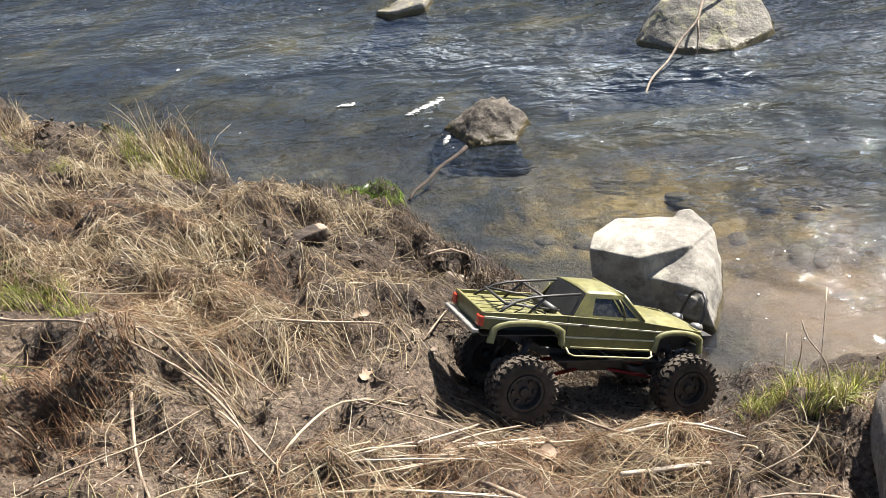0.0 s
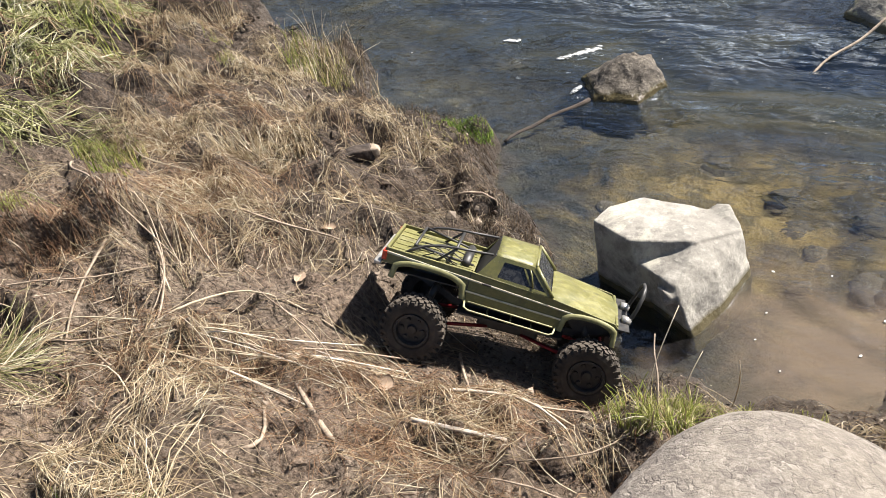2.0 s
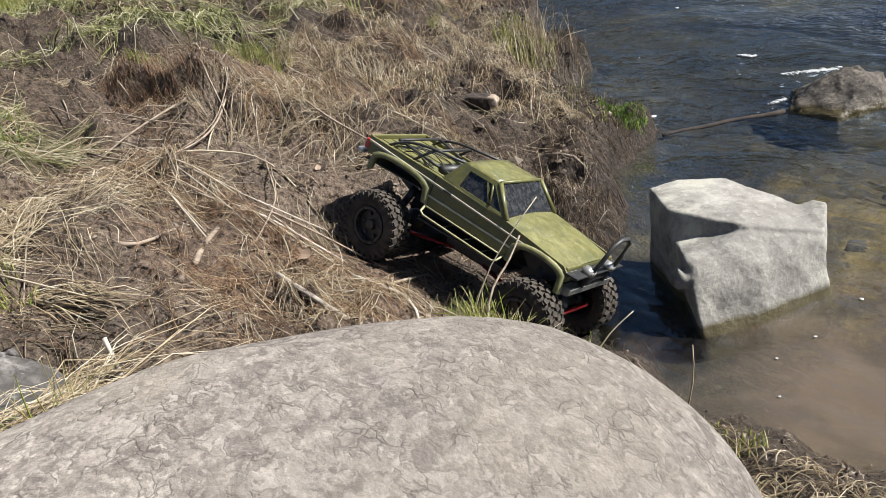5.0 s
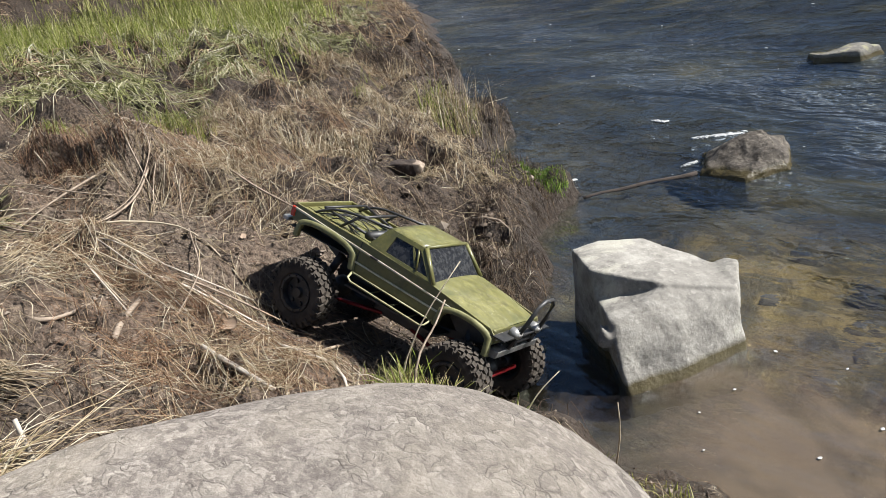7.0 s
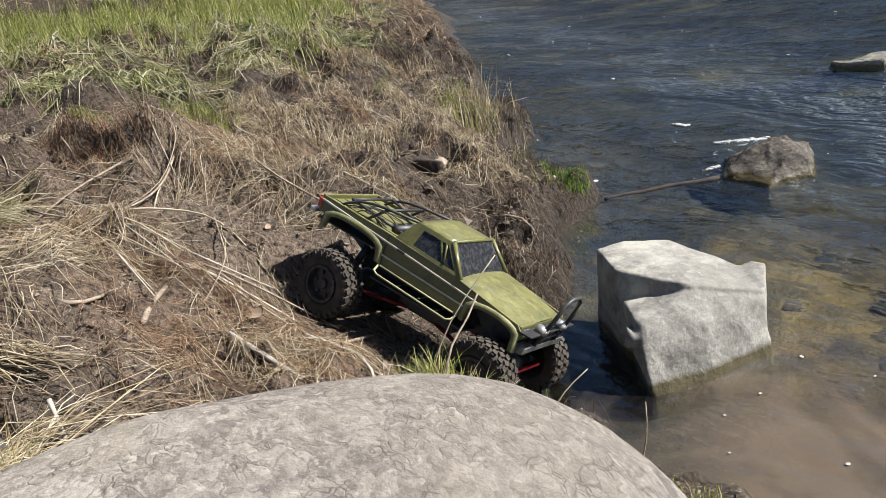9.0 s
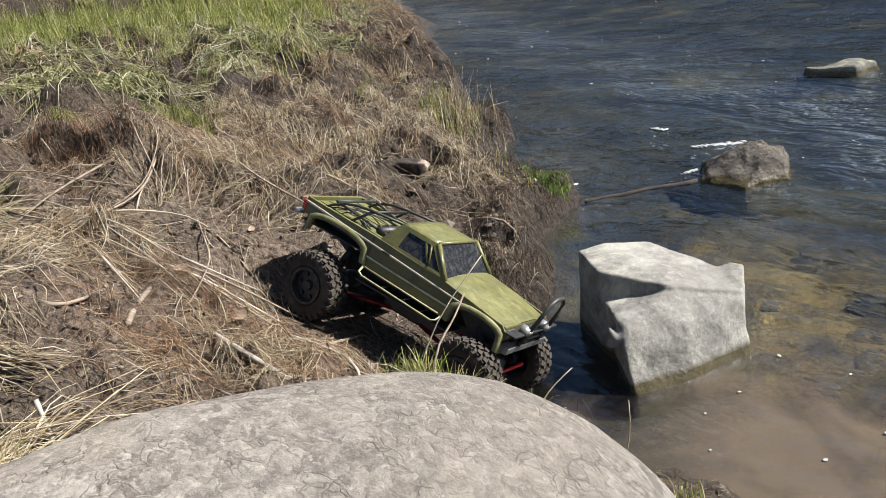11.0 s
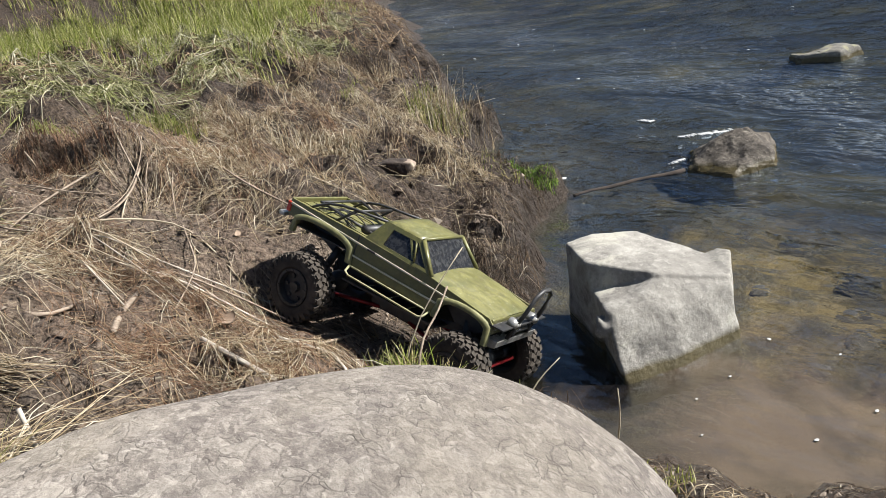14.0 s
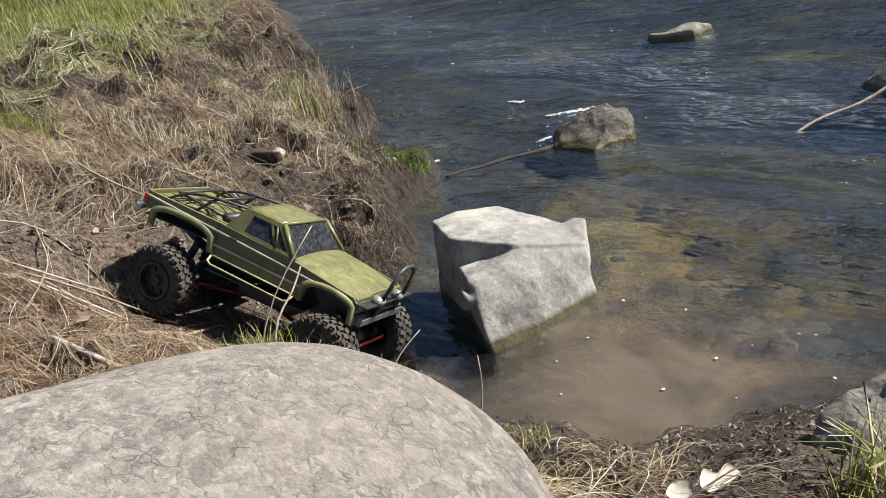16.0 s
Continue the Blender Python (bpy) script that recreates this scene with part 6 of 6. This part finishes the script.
stick("dead_stalk", [(0.285, 0.497, 0.275), (0.287, 0.499, 0.30), (0.284, 0.498, 0.335)], 0.0028, M_PALEWOOD, "short pale stake standing in the straw", "dead stalk", taper=0.9)
LONG = "long thin dry stem lying over the bank"
for k, pts in enumerate(([(0.015, 0.41), (0.10, 0.47), (0.16, 0.54)], [(-0.70, 0.86), (-0.55, 0.93), (-0.42, 0.83), (-0.36, 0.72)], [(-0.60, 1.02), (-0.5, 0.90), (-0.40, 0.84)], [(-0.95, 1.2), (-0.80, 1.12), (-0.62, 1.15)],
                         [(-0.66, 0.62), (-0.5, 0.74), (-0.42, 0.9)], [(-0.78, 1.35), (-0.62, 1.28), (-0.5, 1.33)], [(-0.42, 0.55), (-0.30, 0.60), (-0.2, 0.55)], [(-0.2, 0.5), (-0.05, 0.46), (0.08, 0.43)],
                         [(-1.1, 1.6), (-0.9, 1.55), (-0.75, 1.62)], [(-0.55, 0.55), (-0.48, 0.65), (-0.36, 0.70)], [(0.30, 0.72), (0.40, 0.76), (0.44, 0.85)], [(-0.25, 0.86), (-0.1, 0.82), (0.03, 0.73)])):
    stick("dry_stem", pts, 0.0015, (M_REED, M_TWIG, M_TWIG)[k % 3], LONG, "stem", "dry stems on the bank", 0.012, 0.6, 70 + k)
rng = random.Random(17)
made = 0
while made < 60:
    x, y = rng.uniform(-1.05, 0.75), rng.uniform(0.45, 1.75)
    if shore_dist(np.array([x]), np.array([y]))[0] < 0.1 or not clear_of_stones(np.array([x]), np.array([y]))[0] or math.hypot(x - 0.08, y - 1.0) < 0.2:
        continue
    th, ln = rng.uniform(0, math.pi), rng.uniform(0.04, 0.17)
    b = rng.uniform(-0.6, 0.6)
    stick("twig", [(x, y), (x + 0.5 * ln * math.cos(th), y + 0.5 * ln * math.sin(th)), (x + 0.5 * ln * (math.cos(th) + math.cos(th + b)), y + 0.5 * ln * (math.sin(th) + math.sin(th + b)))],
          rng.uniform(0.001, 0.0022), rng.choice((M_TWIG, M_TWIG, M_REED)), "thin dry twig lying on the bank", "twig", "twigs on the bank", rng.uniform(0, 0.01), 0.6, made)
    made += 1


def curled_sheet(bm, length, width, curl, seed, thick=0.0006, lobes=0):
    """A leaf or flake of bark: an outline with waves, curled about its length."""
    rng = random.Random(seed)
    rows = []
    n, m = 14, 8
    for i in range(n + 1):
        f = i / n
        half = width / 2 * (math.sin(math.pi * min(0.97, f * 0.93 + 0.04)) ** 0.6) * (1 + (0.35 * math.sin(f * math.pi * lobes) if lobes else 0))
        rows.append([Vector(((f - 0.5) * length + rng.uniform(-0.01, 0.01) * length, g * half, curl * (g * half / (width / 2)) ** 2 + 0.12 * length * (f - 0.5) ** 2 + rng.uniform(-0.02, 0.02) * width)) for g in (k / m * 2 - 1 for k in range(m + 1))])
    top = [[bm.verts.new(v) for v in r] for r in rows]
    low = [[bm.verts.new(v - Vector((0, 0, thick))) for v in r] for r in rows]
    for sheet, flip in ((top, False), (low, True)):
        for r0, r1 in zip(sheet[:-1], sheet[1:]):
            for k in range(m):
                f = (r0[k], r1[k], r1[k + 1], r0[k + 1])
                bm.faces.new(f[::-1] if flip else f)
    rim = [r[0] for r in top] + top[-1][1:] + [r[m] for r in top[::-1][1:]] + top[0][::-1][1:-1]
    rim2 = [r[0] for r in low] + low[-1][1:] + [r[m] for r in low[::-1][1:]] + low[0][::-1][1:-1]
    for k in range(len(rim)):
        j = (k + 1) % len(rim)
        bm.faces.new((rim[k], rim[j], rim2[j], rim2[k]))


def leaf(x, y, size, turn, tilt, seed, material, label, lift=0.006):
    bm = bmesh.new()
    curled_sheet(bm, size, size * 0.62, size * 0.12, seed, lobes=3)
    ob = part("leaf", bm, material)
    ob.matrix_world = pose(x, y, ground_at(x, y) + lift, tilt, tilt * 0.5, turn)
    return tagged(ob, label, "leaf")


leaf(0.028, 0.794, 0.045, 20, 14, 1, M_LEAF, "dry curled tan leaf on the thatch")
leaf(0.885, 1.035, 0.045, 60, 15, 2, M_PALEWOOD, "bleached curled leaf on the mud")
leaf(0.868, 1.0, 0.045, -30, 12, 3, M_PALEWOOD, "bleached curled leaf on the mud")
leaf(-0.25, 0.96, 0.03, 80, 20, 4, M_LEAF, "small dry leaf on bare mud")
leaf(-0.27, 1.09, 0.035, 10, 8, 5, M_LEAF, "small dry leaf on bare mud")
leaf(-0.10, 0.77, 0.03, 130, 12, 6, M_LEAF, "small dry leaf in the straw")
bark = tagged(thing("bark_piece", pose(-0.45, 1.427, ground_at(-0.45, 1.427) + 0.008, 0, 5, 42)), "dark chunk of rotten wood with a pale broken end", "wood")
bm = bmesh.new()
prism(bm, [(-0.056, -0.012), (0.044, -0.014), (0.052, 0.006), (0.040, 0.016), (0.0, 0.020), (-0.04, 0.013), (-0.058, 0.002)], -0.017, 0.016, 0.004)
bmesh.ops.triangulate(bm, faces=bm.faces[:])
refine(bm, 0.006)
roughen(bm, 0.004, 34, 4)
part("wood_body", bm, M_BARK, bark)
bm = bmesh.new()
prism(bm, [(-0.004, -0.012), (0.008, -0.010), (0.014, 0.004), (0.006, 0.014), (-0.012, 0.016)], -0.015, 0.014, 0.003)
bmesh.ops.triangulate(bm, faces=bm.faces[:])
refine(bm, 0.006)
roughen(bm, 0.003, 50, 5)
chip = part("broken_end", bm, M_TWIG, bark, "pale broken end")
chip.location = (0.049, 0, 0.001)

# bits of foam afloat
rng = random.Random(5)
spots = [(-0.40, 1.93), (-0.12, 2.30), (-0.05, 2.30), (0.02, 2.36), (-0.155, 2.10), (-0.17, 2.14), (0.77, 1.30), (0.56, 1.20)] + [(rng.uniform(0.5, 0.88), rng.uniform(1.2, 1.5)) for _ in range(14)] + [(rng.uniform(-1.6, 0.4), rng.uniform(2.1, 3.6)) for _ in range(20)] + [(rng.uniform(-4.5, 0.6), rng.uniform(2.8, 6.5)) for _ in range(70)]
for i, (x, y) in enumerate(spots):
    if shore_dist(np.array([x]), np.array([y]))[0] > -0.03:
        continue
    bm = bmesh.new()
    r = rng.uniform(0.001, 0.0027) * (1 if i < 42 else 2.6) if i > 1 else 0.009
    bmesh.ops.create_icosphere(bm, subdivisions=2, radius=r)
    for v in bm.verts:
        v.co = Vector((v.co.x * 1.4, v.co.y, v.co.z * 0.14)) * (1 + 0.4 * noise.noise(v.co * 300 + Vector((i, 0, 0))))
    ob = part("foam", bm, M_FOAM)
    ob.location = (x, y, 0.002)
    ob.rotation_euler = (0, 0, rng.uniform(0, 3))
    tagged(ob, "small white fleck of foam afloat on the river", "foam", "flecks of foam")


def foam_streak(pts, width, seed):
    """A thin ragged raft of foam along points of the plan."""
    rng = random.Random(seed)
    bm = bmesh.new()
    for (ax, ay), (bx, by) in zip(pts[:-1], pts[1:]):
        for _ in range(36):
            f = rng.random()
            w = rng.gauss(0, width * 0.4)
            r = rng.uniform(0.3, 1.0) * width * 0.55
            bmesh.ops.create_icosphere(bm, subdivisions=1, radius=1.0, matrix=Matrix.LocRotScale((ax + (bx - ax) * f - w * 0.4, ay + (by - ay) * f + w, 0.002), None, (r * 1.8, r * 0.7, 0.003)))
    tagged(part("foam", bm, M_FOAM), "ragged white streak of foam behind a stone", "foam", "flecks of foam")


foam_streak([(-0.312, 2.339), (-0.247, 2.382), (-0.195, 2.43)], 0.014, 1)
foam_streak([(-0.27, 2.37), (-0.215, 2.405)], 0.012, 4)
foam_streak([(-0.56, 2.46), (-0.50, 2.46)], 0.012, 2)
foam_streak([(-0.185, 2.12), (-0.17, 2.17)], 0.009, 3)
